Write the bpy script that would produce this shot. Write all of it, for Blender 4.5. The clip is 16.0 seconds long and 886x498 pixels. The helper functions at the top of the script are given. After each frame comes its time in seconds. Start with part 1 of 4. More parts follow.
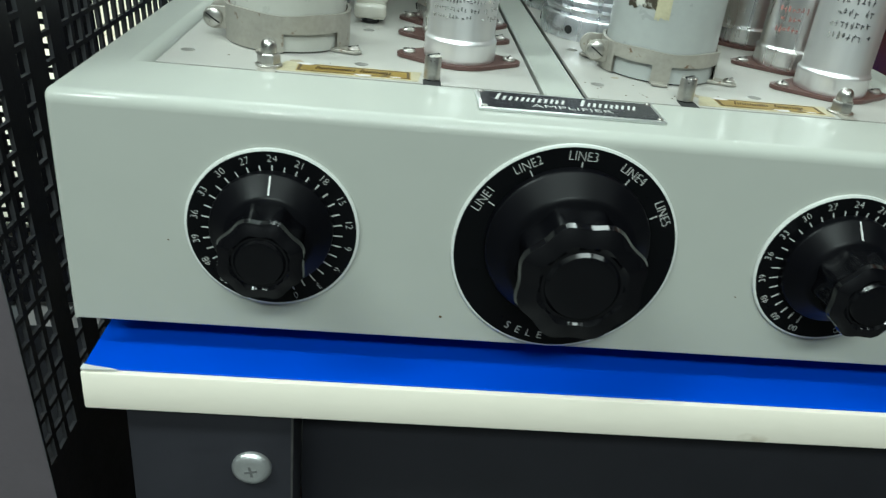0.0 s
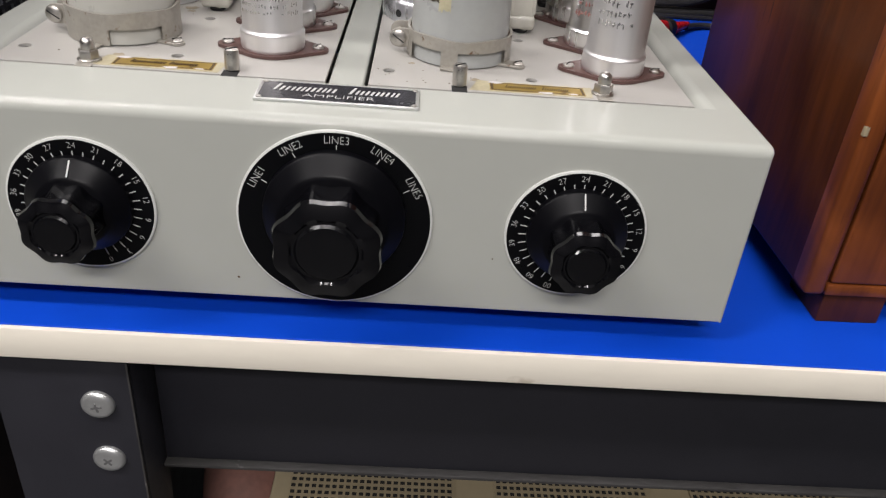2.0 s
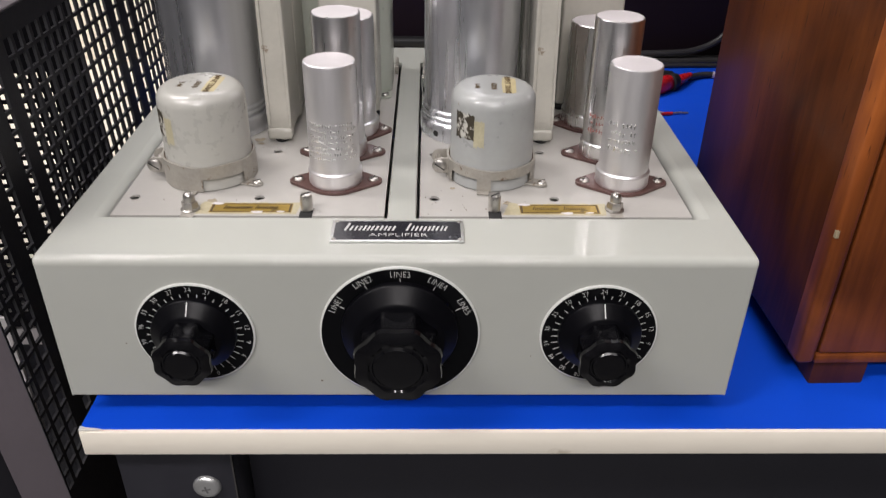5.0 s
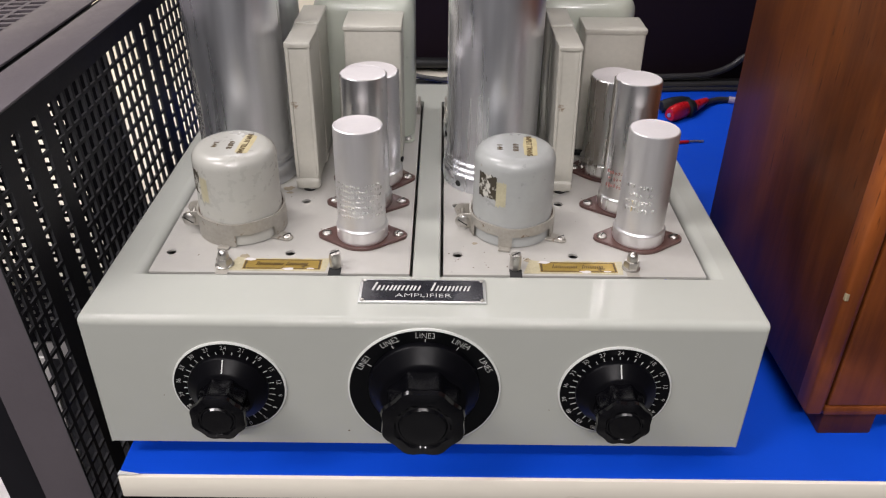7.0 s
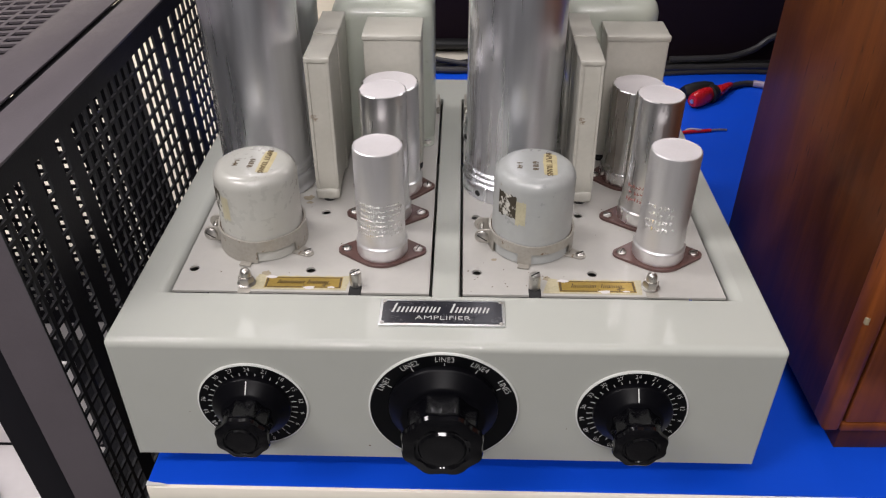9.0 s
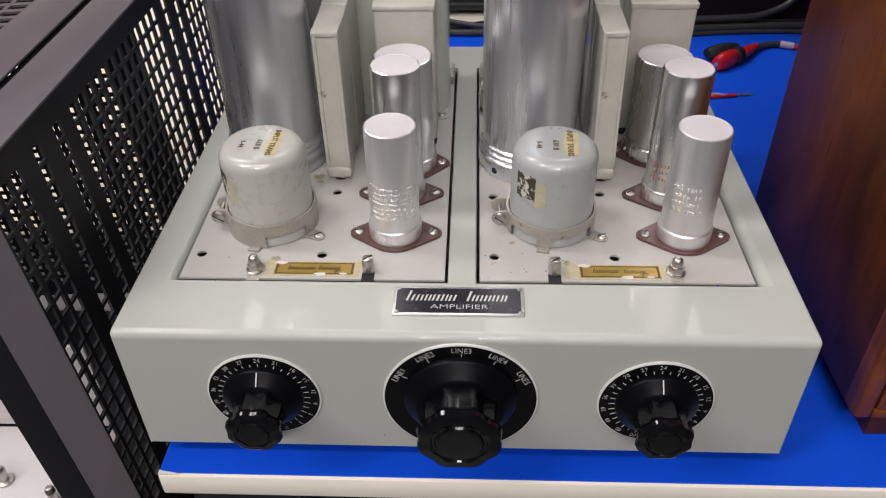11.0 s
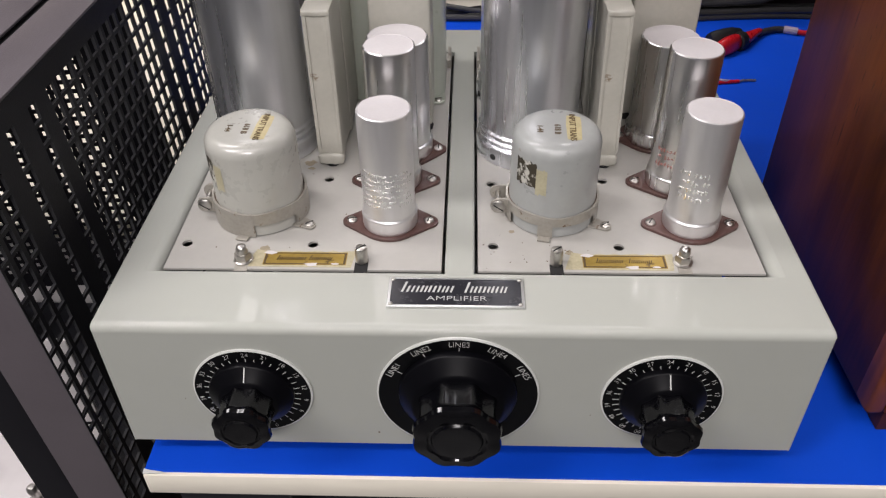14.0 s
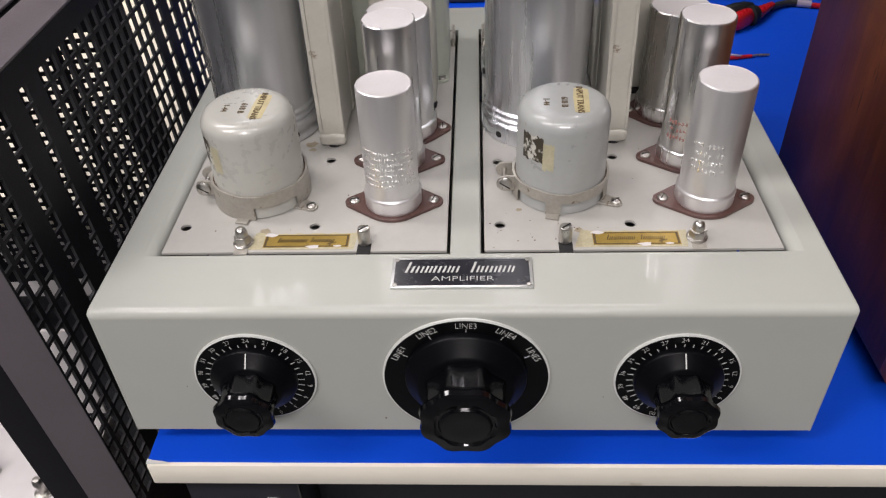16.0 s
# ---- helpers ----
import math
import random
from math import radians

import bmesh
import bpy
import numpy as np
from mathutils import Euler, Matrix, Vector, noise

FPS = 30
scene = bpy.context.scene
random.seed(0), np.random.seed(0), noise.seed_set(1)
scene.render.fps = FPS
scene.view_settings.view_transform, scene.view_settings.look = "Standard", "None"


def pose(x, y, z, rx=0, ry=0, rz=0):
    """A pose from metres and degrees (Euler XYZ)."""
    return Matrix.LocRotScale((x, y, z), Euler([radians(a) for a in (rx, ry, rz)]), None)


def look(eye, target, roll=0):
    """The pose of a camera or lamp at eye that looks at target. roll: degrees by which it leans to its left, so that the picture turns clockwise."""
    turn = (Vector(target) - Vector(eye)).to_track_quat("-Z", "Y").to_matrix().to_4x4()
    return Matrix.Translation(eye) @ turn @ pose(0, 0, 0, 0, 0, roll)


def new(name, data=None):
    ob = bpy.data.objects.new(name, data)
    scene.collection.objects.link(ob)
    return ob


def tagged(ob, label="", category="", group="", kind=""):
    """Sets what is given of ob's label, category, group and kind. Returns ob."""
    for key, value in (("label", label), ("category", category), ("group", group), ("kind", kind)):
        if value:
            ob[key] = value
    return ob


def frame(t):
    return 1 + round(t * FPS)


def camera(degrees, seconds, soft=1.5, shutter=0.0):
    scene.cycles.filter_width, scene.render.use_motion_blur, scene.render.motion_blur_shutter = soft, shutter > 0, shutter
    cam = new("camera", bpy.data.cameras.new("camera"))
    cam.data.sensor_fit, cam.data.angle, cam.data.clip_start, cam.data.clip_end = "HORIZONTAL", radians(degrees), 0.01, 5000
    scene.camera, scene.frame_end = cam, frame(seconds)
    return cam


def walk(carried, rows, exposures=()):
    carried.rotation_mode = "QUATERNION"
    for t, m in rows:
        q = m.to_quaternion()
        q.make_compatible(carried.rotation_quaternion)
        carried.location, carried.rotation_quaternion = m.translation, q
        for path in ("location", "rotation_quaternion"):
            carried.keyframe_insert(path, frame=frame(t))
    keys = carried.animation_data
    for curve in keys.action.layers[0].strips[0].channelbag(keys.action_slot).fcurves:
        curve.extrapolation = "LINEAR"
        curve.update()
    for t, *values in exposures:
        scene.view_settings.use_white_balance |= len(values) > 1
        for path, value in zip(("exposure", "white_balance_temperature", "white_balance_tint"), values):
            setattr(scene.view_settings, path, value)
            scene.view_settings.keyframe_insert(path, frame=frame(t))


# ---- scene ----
cam = camera(58.31, 16.0, 1.2, 0.4)
PATH = [
    (0, (-0.06802, -0.26323, 0.98683), (0.0835, 1.5071, 0.0687), 6.18),
    (0.5, (-0.04377, -0.26859, 0.98491), (0.0899, 1.4889, 0.0397), 6.19),
    (1, (-0.00913, -0.26984, 0.99597), (0.1220, 1.4672, 0.0134), 6.20),
    (1.5, (0.01778, -0.28100, 1.00667), (0.1302, 1.4389, -0.0079), 5.69),
    (2, (0.03175, -0.30445, 1.02631), (0.1247, 1.4037, -0.0098), 5.00),
    (2.5, (0.03481, -0.31852, 1.04725), (0.1027, 1.3883, 0.0070), 4.19),
    (3, (0.03606, -0.32675, 1.06528), (0.0831, 1.3801, 0.0238), 3.46),
    (3.5, (0.03821, -0.33254, 1.07342), (0.0719, 1.3753, 0.0332), 2.69),
    (4, (0.03460, -0.33668, 1.07498), (0.0675, 1.3695, 0.0320), 2.04),
    (4.5, (0.02683, -0.33995, 1.08709), (0.0638, 1.3660, 0.0438), 1.48),
    (5, (0.01449, -0.34046, 1.11190), (0.0535, 1.3708, 0.0775), 0.88),
    (7.5, (0.00684, -0.33139, 1.15827), (0.0032, 1.3515, 0.0777), 0.76),
    (8, (0.00521, -0.32416, 1.16534), (-0.0084, 1.3377, 0.0527), 0.68),
    (8.5, (0.00614, -0.32087, 1.18040), (-0.0170, 1.3261, 0.0459), 0.45),
    (9, (0.00704, -0.31692, 1.18752), (-0.0314, 1.3167, 0.0343), 0.04),
    (11.5, (0.00530, -0.28750, 1.18949), (-0.0693, 1.2674, -0.0661), -1.14),
    (12, (0.00756, -0.28568, 1.18686), (-0.0674, 1.2642, -0.0749), -1.22),
    (12.5, (0.01087, -0.28900, 1.18799), (-0.0664, 1.2602, -0.0746), -1.31),
    (13, (0.01285, -0.28397, 1.18641), (-0.0575, 1.2670, -0.0744), -1.10),
    (13.5, (0.01379, -0.28050, 1.18612), (-0.0501, 1.2738, -0.0709), -0.90),
    (14, (0.00422, -0.27710, 1.17641), (-0.0573, 1.2753, -0.0831), -0.87),
    (14.5, (0.00308, -0.27575, 1.17637), (-0.0592, 1.2734, -0.0871), -1.06),
    (15, (0.00764, -0.27361, 1.17434), (-0.0679, 1.2713, -0.0936), -1.68),
    (15.5, (0.00631, -0.27157, 1.16475), (-0.0775, 1.2716, -0.1047), -2.24),
    (16, (0.00759, -0.27054, 1.16328), (-0.0852, 1.2664, -0.1131), -2.68),
]
# seconds, stops, kelvin, tint
EXPOSURES = [(0.0, 0.20, 5820, -11), (0.5, 0.19, 6270, 3), (1.0, 0.13, 6500, 15), (1.5, 0.15, 6500, 15), (2.5, 0.08, 6500, 16), (4.0, 0.03, 6500, 16), (5.0, 0.01, 6500, 17), (7.5, 0.0, 6490, 17), (8.0, 0.0, 6490, 17), (8.5, -0.14, 6480, 17), (9.0, -0.16, 6480, 17), (11.5, -0.15, 6480, 17), (16.0, -0.12, 6490, 17)]
# ceiling panels: x, y, watts, length and width of each
# the one at -1.30, 0.35 is added to brighten the cover and cabinet behind
LIGHTS = ((0.0, 1.1, 11, 1.10, 0.30), (-1.30, 0.35, 26, 1.20, 0.30), (0.05, -0.9, 11, 1.20, 0.30), (-1.40, -0.9, 36, 1.20, 0.30),
          (1.48, -0.9, 4, 1.20, 0.30), (-0.05, -2.0, 52, 1.20, 0.30), (-0.80, 2.1, 1.1, 0.07, 0.90), (0.80, 2.1, 0.9, 0.07, 0.90))
walk(cam, [(t, look(eye, target, roll)) for t, eye, target, roll in PATH], EXPOSURES)

# ---- world and lamps ----
world = bpy.data.worlds.new("world")
scene.world = world
world.use_nodes = True
world.node_tree.nodes["Background"].inputs[0].default_value = (0.85, 0.92, 1.0, 1)
world.node_tree.nodes["Background"].inputs[1].default_value = 0.05


# ---- materials ----
def material(name, color, rough=0.5, metal=0.0, var=0.06, scale=60.0, stretch=(1, 1, 1), bump=0.0, bscale=400.0,
             coat=0.0, rvar=0.08, spot=None, spot_amount=0.0, spot_scale=90.0, emit=0.0, rand=0.0, spec=0.5, crough=0.03):
    """A surface with colour and gloss that vary at two scales, fine relief, and spots of wear."""
    m = bpy.data.materials.new(name)
    m.use_nodes = True
    nt = m.node_tree
    b = nt.nodes["Principled BSDF"]
    L = nt.links.new

    def node(kind, **kw):
        n = nt.nodes.new(kind)
        for k, v in kw.items():
            n.inputs[k].default_value = v
        return n
    tc = node("ShaderNodeTexCoord")
    mp = node("ShaderNodeMapping")
    mp.inputs["Scale"].default_value = stretch
    L(tc.outputs["Object"], mp.inputs["Vector"])
    big = node("ShaderNodeTexNoise", Scale=scale, Detail=5.0, Roughness=0.6)
    fine = node("ShaderNodeTexNoise", Scale=scale * 7, Detail=3.0)
    L(mp.outputs[0], big.inputs["Vector"])
    L(mp.outputs[0], fine.inputs["Vector"])
    mix = node("ShaderNodeMath")
    mix.operation = "MULTIPLY_ADD"
    mix.inputs[1].default_value = 0.6
    L(big.outputs[0], mix.inputs[0])
    half = node("ShaderNodeMath")
    half.operation = "MULTIPLY"
    half.inputs[1].default_value = 0.4
    L(fine.outputs[0], half.inputs[0])
    L(half.outputs[0], mix.inputs[2])
    ramp = node("ShaderNodeMapRange")
    ramp.inputs["From Min"].default_value, ramp.inputs["From Max"].default_value = 0.25, 0.75
    ramp.inputs["To Min"].default_value, ramp.inputs["To Max"].default_value = 1 - var, 1 + var
    L(mix.outputs[0], ramp.inputs["Value"])
    value = ramp.outputs[0]
    if rand:
        oi = node("ShaderNodeObjectInfo")
        rr = node("ShaderNodeMapRange")
        rr.inputs["To Min"].default_value, rr.inputs["To Max"].default_value = 1 - rand, 1 + rand
        L(oi.outputs["Random"], rr.inputs["Value"])
        mm = node("ShaderNodeMath")
        mm.operation = "MULTIPLY"
        L(value, mm.inputs[0])
        L(rr.outputs[0], mm.inputs[1])
        value = mm.outputs[0]
    vm = node("ShaderNodeVectorMath")
    vm.operation = "SCALE"
    vm.inputs[0].default_value = color[:3]
    L(value, vm.inputs["Scale"])
    out = vm.outputs[0]
    if spot:
        sn = node("ShaderNodeTexNoise", Scale=spot_scale, Detail=4.0, Roughness=0.65)
        L(tc.outputs["Object"], sn.inputs["Vector"])
        sr = node("ShaderNodeMapRange")
        edge = 0.72 - 0.3 * spot_amount
        sr.inputs["From Min"].default_value, sr.inputs["From Max"].default_value = edge, edge + 0.06
        L(sn.outputs[0], sr.inputs["Value"])
        mx = node("ShaderNodeMix")
        mx.data_type = "RGBA"
        L(sr.outputs[0], mx.inputs["Factor"])
        L(out, mx.inputs["A"])
        mx.inputs["B"].default_value = (*spot, 1)
        out = mx.outputs["Result"]
    L(out, b.inputs["Base Color"])
    rm = node("ShaderNodeMapRange")
    rm.inputs["From Min"].default_value, rm.inputs["From Max"].default_value = 0.3, 0.7
    rm.inputs["To Min"].default_value, rm.inputs["To Max"].default_value = max(0.02, rough - rvar), min(1, rough + rvar)
    L(mix.outputs[0], rm.inputs["Value"])
    L(rm.outputs[0], b.inputs["Roughness"])
    b.inputs["Metallic"].default_value = metal
    b.inputs["Specular IOR Level"].default_value = spec
    b.inputs["Coat Weight"].default_value = coat
    b.inputs["Coat Roughness"].default_value = crough
    if bump:
        bn = node("ShaderNodeTexNoise", Scale=bscale, Detail=3.0)
        L(mp.outputs[0], bn.inputs["Vector"])
        bp = node("ShaderNodeBump", Strength=bump, Distance=0.0004)
        L(bn.outputs[0], bp.inputs["Height"])
        L(bp.outputs[0], b.inputs["Normal"])
    if emit:
        b.inputs["Emission Color"].default_value = (*color[:3], 1)
        b.inputs["Emission Strength"].default_value = emit
    return m


PAINT = material("grey green enamel", (0.41, 0.42, 0.383), 0.55, var=0.03, scale=9, coat=0.48, rvar=0.02, crough=0.035, spec=0.12)
DECK = material("aged cream grey deck paint", (0.415, 0.402, 0.375), 0.42, var=0.06, scale=30, bump=0.05, bscale=500, spot=(0.32, 0.26, 0.17), spot_amount=0.12, spot_scale=42, coat=0.12)
POT = material("aged grey can paint", (0.41, 0.405, 0.37), 0.30, var=0.06, scale=35, bump=0.05, bscale=180, coat=0.45, spot=(0.33, 0.29, 0.20), spot_amount=0.12, spot_scale=60)
POTBLUE = material("aged blue grey can paint", (0.335, 0.345, 0.335), 0.32, var=0.08, scale=35, bump=0.05, bscale=180, coat=0.4, spot=(0.24, 0.20, 0.14), spot_amount=0.14, spot_scale=75)
OUTPAINT = material("pale green can paint", (0.45, 0.475, 0.41), 0.32, var=0.05, scale=25, coat=0.35, spot=(0.34, 0.33, 0.24), spot_amount=0.05, spot_scale=50)
BLOCKPAINT = material("dull grey condenser paint", (0.43, 0.415, 0.365), 0.36, var=0.10, scale=45, bump=0.14, bscale=120, coat=0.2, spot=(0.20, 0.15, 0.10), spot_amount=0.09, spot_scale=90)
CLAMP = material("tarnished clamp band", (0.37, 0.35, 0.31), 0.42, metal=0.45, var=0.20, scale=70, bump=0.10, spot=(0.17, 0.11, 0.07), spot_amount=0.34, spot_scale=110)
ALU = material("drawn aluminium", (0.79, 0.78, 0.775), 0.29, metal=1.0, var=0.07, scale=40, stretch=(1, 1, 0.08), rvar=0.09, bump=0.06, bscale=220, rand=0.06, spot=(0.58, 0.57, 0.56), spot_amount=0.14, spot_scale=70)
ALUSATIN = material("satin aluminium", (0.80, 0.785, 0.785), 0.39, metal=0.86, var=0.07, scale=40, stretch=(1, 1, 0.10), rvar=0.07, bump=0.07, bscale=240, rand=0.04, spot=(0.64, 0.63, 0.62), spot_amount=0.16, spot_scale=80)
ALUTOP = material("matt can top", (0.62, 0.59, 0.595), 0.55, metal=0.3, var=0.07, scale=70, bump=0.05, rand=0.08)
SHIELD = material("dull shield aluminium", (0.74, 0.75, 0.785), 0.30, metal=0.94, var=0.12, scale=24, stretch=(1, 1, 0.06), rvar=0.12, bump=0.06, bscale=60, spot=(0.60, 0.60, 0.64), spot_amount=0.16, spot_scale=26)
STAMP = material("stamped relief", (0.84, 0.83, 0.82), 0.20, metal=1.0, var=0.05, scale=120)
INK = material("faded red ink", (0.36, 0.17, 0.15), 0.6, var=0.3, scale=200)
WAFER = material("brown fibre wafer", (0.088, 0.044, 0.038), 0.36, var=0.22, scale=60, bump=0.15, coat=0.12, rand=0.12)
STEEL = material("plated steel", (0.52, 0.50, 0.47), 0.34, metal=1.0, var=0.16, scale=160, rvar=0.1, bump=0.12, bscale=900, rand=0.08)
ZINC = material("bright zinc screw", (0.66, 0.67, 0.66), 0.36, metal=0.85, var=0.10, scale=140, bump=0.1)
DARKHOLE = material("dark recess", (0.012, 0.012, 0.012), 0.8, var=0.1)
BAKELITE = material("black bakelite", (0.0022, 0.0022, 0.0030), 0.12, var=0.15, scale=70, rvar=0.04, spec=0.5, bump=0.02, bscale=160)
SKIRT = material("satin bakelite", (0.0024, 0.0024, 0.0034), 0.34, var=0.15, scale=70, rvar=0.05, spec=0.12)
DIAL = material("black dial enamel", (0.0028, 0.0030, 0.0036), 0.30, var=0.1, scale=60, rvar=0.04, spec=0.14)
PRINT = material("white print", (0.54, 0.54, 0.52), 0.5, var=0.10, scale=300)
RIM = material("white rim", (0.62, 0.63, 0.60), 0.4, var=0.03, scale=60)
PLATEBLACK = material("black nameplate lacquer", (0.016, 0.016, 0.021), 0.24, var=0.15, scale=90, spec=0.35)
GOLD = material("gold foil decal", (0.34, 0.23, 0.05), 0.36, metal=0.45, var=0.25, scale=80, bump=0.1, spot=(0.13, 0.085, 0.03), spot_amount=0.35, spot_scale=110)
GOLDINK = material("dark decal ink", (0.09, 0.055, 0.02), 0.6, var=0.2, scale=150)
RUST = material("brown rust line", (0.10, 0.06, 0.035), 0.7, var=0.4, scale=200)
SLOT = material("shaded zinc slot", (0.20, 0.20, 0.20), 0.5, metal=0.6, var=0.1)
GREYRUBBER = material("dark grey cable sheath", (0.030, 0.029, 0.030), 0.42, var=0.15, scale=80)
MAUVE = material("mauve grey sleeve", (0.36, 0.30, 0.38), 0.5, var=0.2, scale=200)
STAIN = material("brownish deck stain", (0.30, 0.255, 0.18), 0.5, var=0.3, scale=180)
GLUE = material("old glue stain", (0.42, 0.385, 0.26), 0.35, var=0.22, scale=120)
TAPE = material("yellowed varnish", (0.43, 0.385, 0.255), 0.4, var=0.30, scale=90)
YELLOWTAPE = material("yellow tape", (0.45, 0.385, 0.215), 0.45, var=0.25, scale=120)
TORN = material("torn brown label", (0.035, 0.028, 0.016), 0.55, var=0.3, scale=110, spot=(0.50, 0.49, 0.44), spot_amount=0.62, spot_scale=150)
BLUE = material("blue vinyl mat", (0.002, 0.066, 0.60), 0.55, var=0.05, scale=9, bump=0.06, bscale=500, spot=(0.02, 0.10, 0.62), spot_amount=0.08, spot_scale=18, spec=0.15)
EDGE = material("cream laminate edge", (0.81, 0.76, 0.65), 0.36, var=0.05, scale=20, stretch=(0.3, 1, 1), bump=0.08, spot=(0.62, 0.56, 0.45), spot_amount=0.12, spot_scale=24)
BLACKSTEEL = material("black painted steel", (0.0185, 0.0185, 0.0235), 0.5, var=0.18, scale=30, bump=0.1, bscale=700, spec=0.35)
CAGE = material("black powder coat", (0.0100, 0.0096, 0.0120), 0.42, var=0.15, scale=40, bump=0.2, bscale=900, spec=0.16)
# hole edges paler than CAGE: the light on their lips, put into colour
LITEDGE = material("lit hole edge", (0.085, 0.085, 0.092), 0.42, metal=0.3, var=0.25, scale=120, bump=0.1)
# CAGE's coat again, lightened for the light on top and front faces
CAGELIT = material("black powder coat, lit faces", (0.092, 0.079, 0.088), 0.40, var=0.10, scale=40, bump=0.35, bscale=900, spot=(0.15, 0.145, 0.15), spot_amount=0.02, spot_scale=260)
RUBBER = material("black rubber", (0.009, 0.009, 0.010), 0.55, var=0.15, scale=80, spec=0.35)
RED = material("red plastic", (0.48, 0.010, 0.016), 0.30, var=0.1, scale=80, coat=0.2)
COPPER = material("tinned strands", (0.75, 0.60, 0.52), 0.3, metal=0.9, var=0.2, scale=300)
PALE = material("pale grey panel paint", (0.60, 0.57, 0.57), 0.4, var=0.05, scale=20, bump=0.1)
GREYBOX = material("mid grey paint", (0.30, 0.31, 0.32), 0.45, var=0.06, scale=20, bump=0.1)
WORN = material("worn steel edge", (0.055, 0.053, 0.052), 0.5, metal=0.3, var=0.4, scale=60, stretch=(0.3, 1, 1), spot=(0.16, 0.155, 0.15), spot_amount=0.3, spot_scale=45)
BEIGE = material("beige case paint", (0.30, 0.25, 0.16), 0.5, var=0.08, scale=25, bump=0.15)
CARDBOARD = material("reddish brown bundle", (0.21, 0.10, 0.08), 0.7, var=0.35, scale=25, bump=0.3)
DARKBOX = material("very dark maroon paint", (0.009, 0.0045, 0.008), 0.8, var=0.15, scale=8, spec=0.12)
WALLPAINT = material("off white wall paint", (0.74, 0.72, 0.66), 0.7, var=0.04, scale=6, bump=0.1)
CEIL = material("white ceiling board", (0.78, 0.78, 0.76), 0.8, var=0.03, scale=8, bump=0.2, bscale=90)
FLOOR = material("dark grey vinyl floor", (0.06, 0.06, 0.06), 0.45, var=0.12, scale=10, bump=0.1)
DARKWALL = material("unseen dark wall paint", (0.12, 0.12, 0.125), 0.7, var=0.05, scale=6, bump=0.1)
TUBE = material("opal tube glass", (0.9, 0.9, 0.88), 0.4, var=0.02)
CREAM = material("cream cabinet paint", (0.84, 0.78, 0.66), 0.55, var=0.04, scale=8, bump=0.05)


def wood_material(name="varnished mahogany", gain=1.0):
    """Mottled red-brown veneer: cloudy figure, fine grain, dark pore flecks, patchy varnish."""
    m = bpy.data.materials.new(name)
    m.use_nodes = True
    nt, L = m.node_tree, m.node_tree.links.new
    b = nt.nodes["Principled BSDF"]
    tc = nt.nodes.new("ShaderNodeTexCoord")

    def noise(scale, detail, stretch, tilt, distort=0.0):
        mp = nt.nodes.new("ShaderNodeMapping")
        mp.inputs["Scale"].default_value = (1, 1, stretch)
        mp.inputs["Rotation"].default_value = (radians(tilt), radians(tilt), 0)
        L(tc.outputs["Object"], mp.inputs["Vector"])
        n = nt.nodes.new("ShaderNodeTexNoise")
        n.inputs["Scale"].default_value, n.inputs["Detail"].default_value, n.inputs["Distortion"].default_value = scale, detail, distort
        L(mp.outputs[0], n.inputs["Vector"])
        return n.outputs[0]

    def blend(a, wa, c, wc):
        k = nt.nodes.new("ShaderNodeMath")
        k.operation = "MULTIPLY"
        k.inputs[1].default_value = wa
        L(a, k.inputs[0])
        q = nt.nodes.new("ShaderNodeMath")
        q.operation = "MULTIPLY_ADD"
        q.inputs[1].default_value = wc
        L(c, q.inputs[0])
        L(k.outputs[0], q.inputs[2])
        return q.outputs[0]
    cloud = noise(11, 4, 0.55, 12, 0.8)
    figure = noise(42, 5, 0.14, 6, 1.6)
    grain = noise(230, 4, 0.06, 6)
    flecks = noise(560, 2, 0.10, 9)
    tone = blend(blend(cloud, 0.66, figure, 0.16), 1.0, grain, 0.12)
    cr = nt.nodes.new("ShaderNodeValToRGB")
    e = cr.color_ramp.elements
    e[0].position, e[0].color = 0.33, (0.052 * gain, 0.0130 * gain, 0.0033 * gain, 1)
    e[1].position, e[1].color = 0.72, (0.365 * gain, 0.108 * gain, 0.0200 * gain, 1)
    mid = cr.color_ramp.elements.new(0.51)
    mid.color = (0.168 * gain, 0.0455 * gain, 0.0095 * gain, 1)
    L(tone, cr.inputs[0])
    fr = nt.nodes.new("ShaderNodeMapRange")
    fr.inputs["From Min"].default_value, fr.inputs["From Max"].default_value = 0.66, 0.72
    L(flecks, fr.inputs["Value"])
    mx = nt.nodes.new("ShaderNodeMix")
    mx.data_type = "RGBA"
    L(fr.outputs[0], mx.inputs["Factor"])
    L(cr.outputs[0], mx.inputs["A"])
    mx.inputs["B"].default_value = (0.075 * gain, 0.020 * gain, 0.005 * gain, 1)
    L(mx.outputs["Result"], b.inputs["Base Color"])
    bp = nt.nodes.new("ShaderNodeBump")
    bp.inputs["Strength"].default_value, bp.inputs["Distance"].default_value = 0.3, 0.0003
    L(grain, bp.inputs["Height"])
    L(bp.outputs[0], b.inputs["Normal"])
    rr = nt.nodes.new("ShaderNodeMapRange")
    rr.inputs["To Min"].default_value, rr.inputs["To Max"].default_value = 0.34, 0.62
    L(cloud, rr.inputs["Value"])
    L(rr.outputs[0], b.inputs["Roughness"])
    b.inputs["Specular IOR Level"].default_value = 0.2
    b.inputs["Coat Weight"].default_value, b.inputs["Coat Roughness"].default_value = 0.18, 0.2
    return m


# one wood in two tones: side darkened, front lightened for the light there
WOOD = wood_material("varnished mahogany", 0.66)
WOODLIT = wood_material("mahogany, lit front", 1.8)

# ---- mesh helpers ----
WHERE = {}


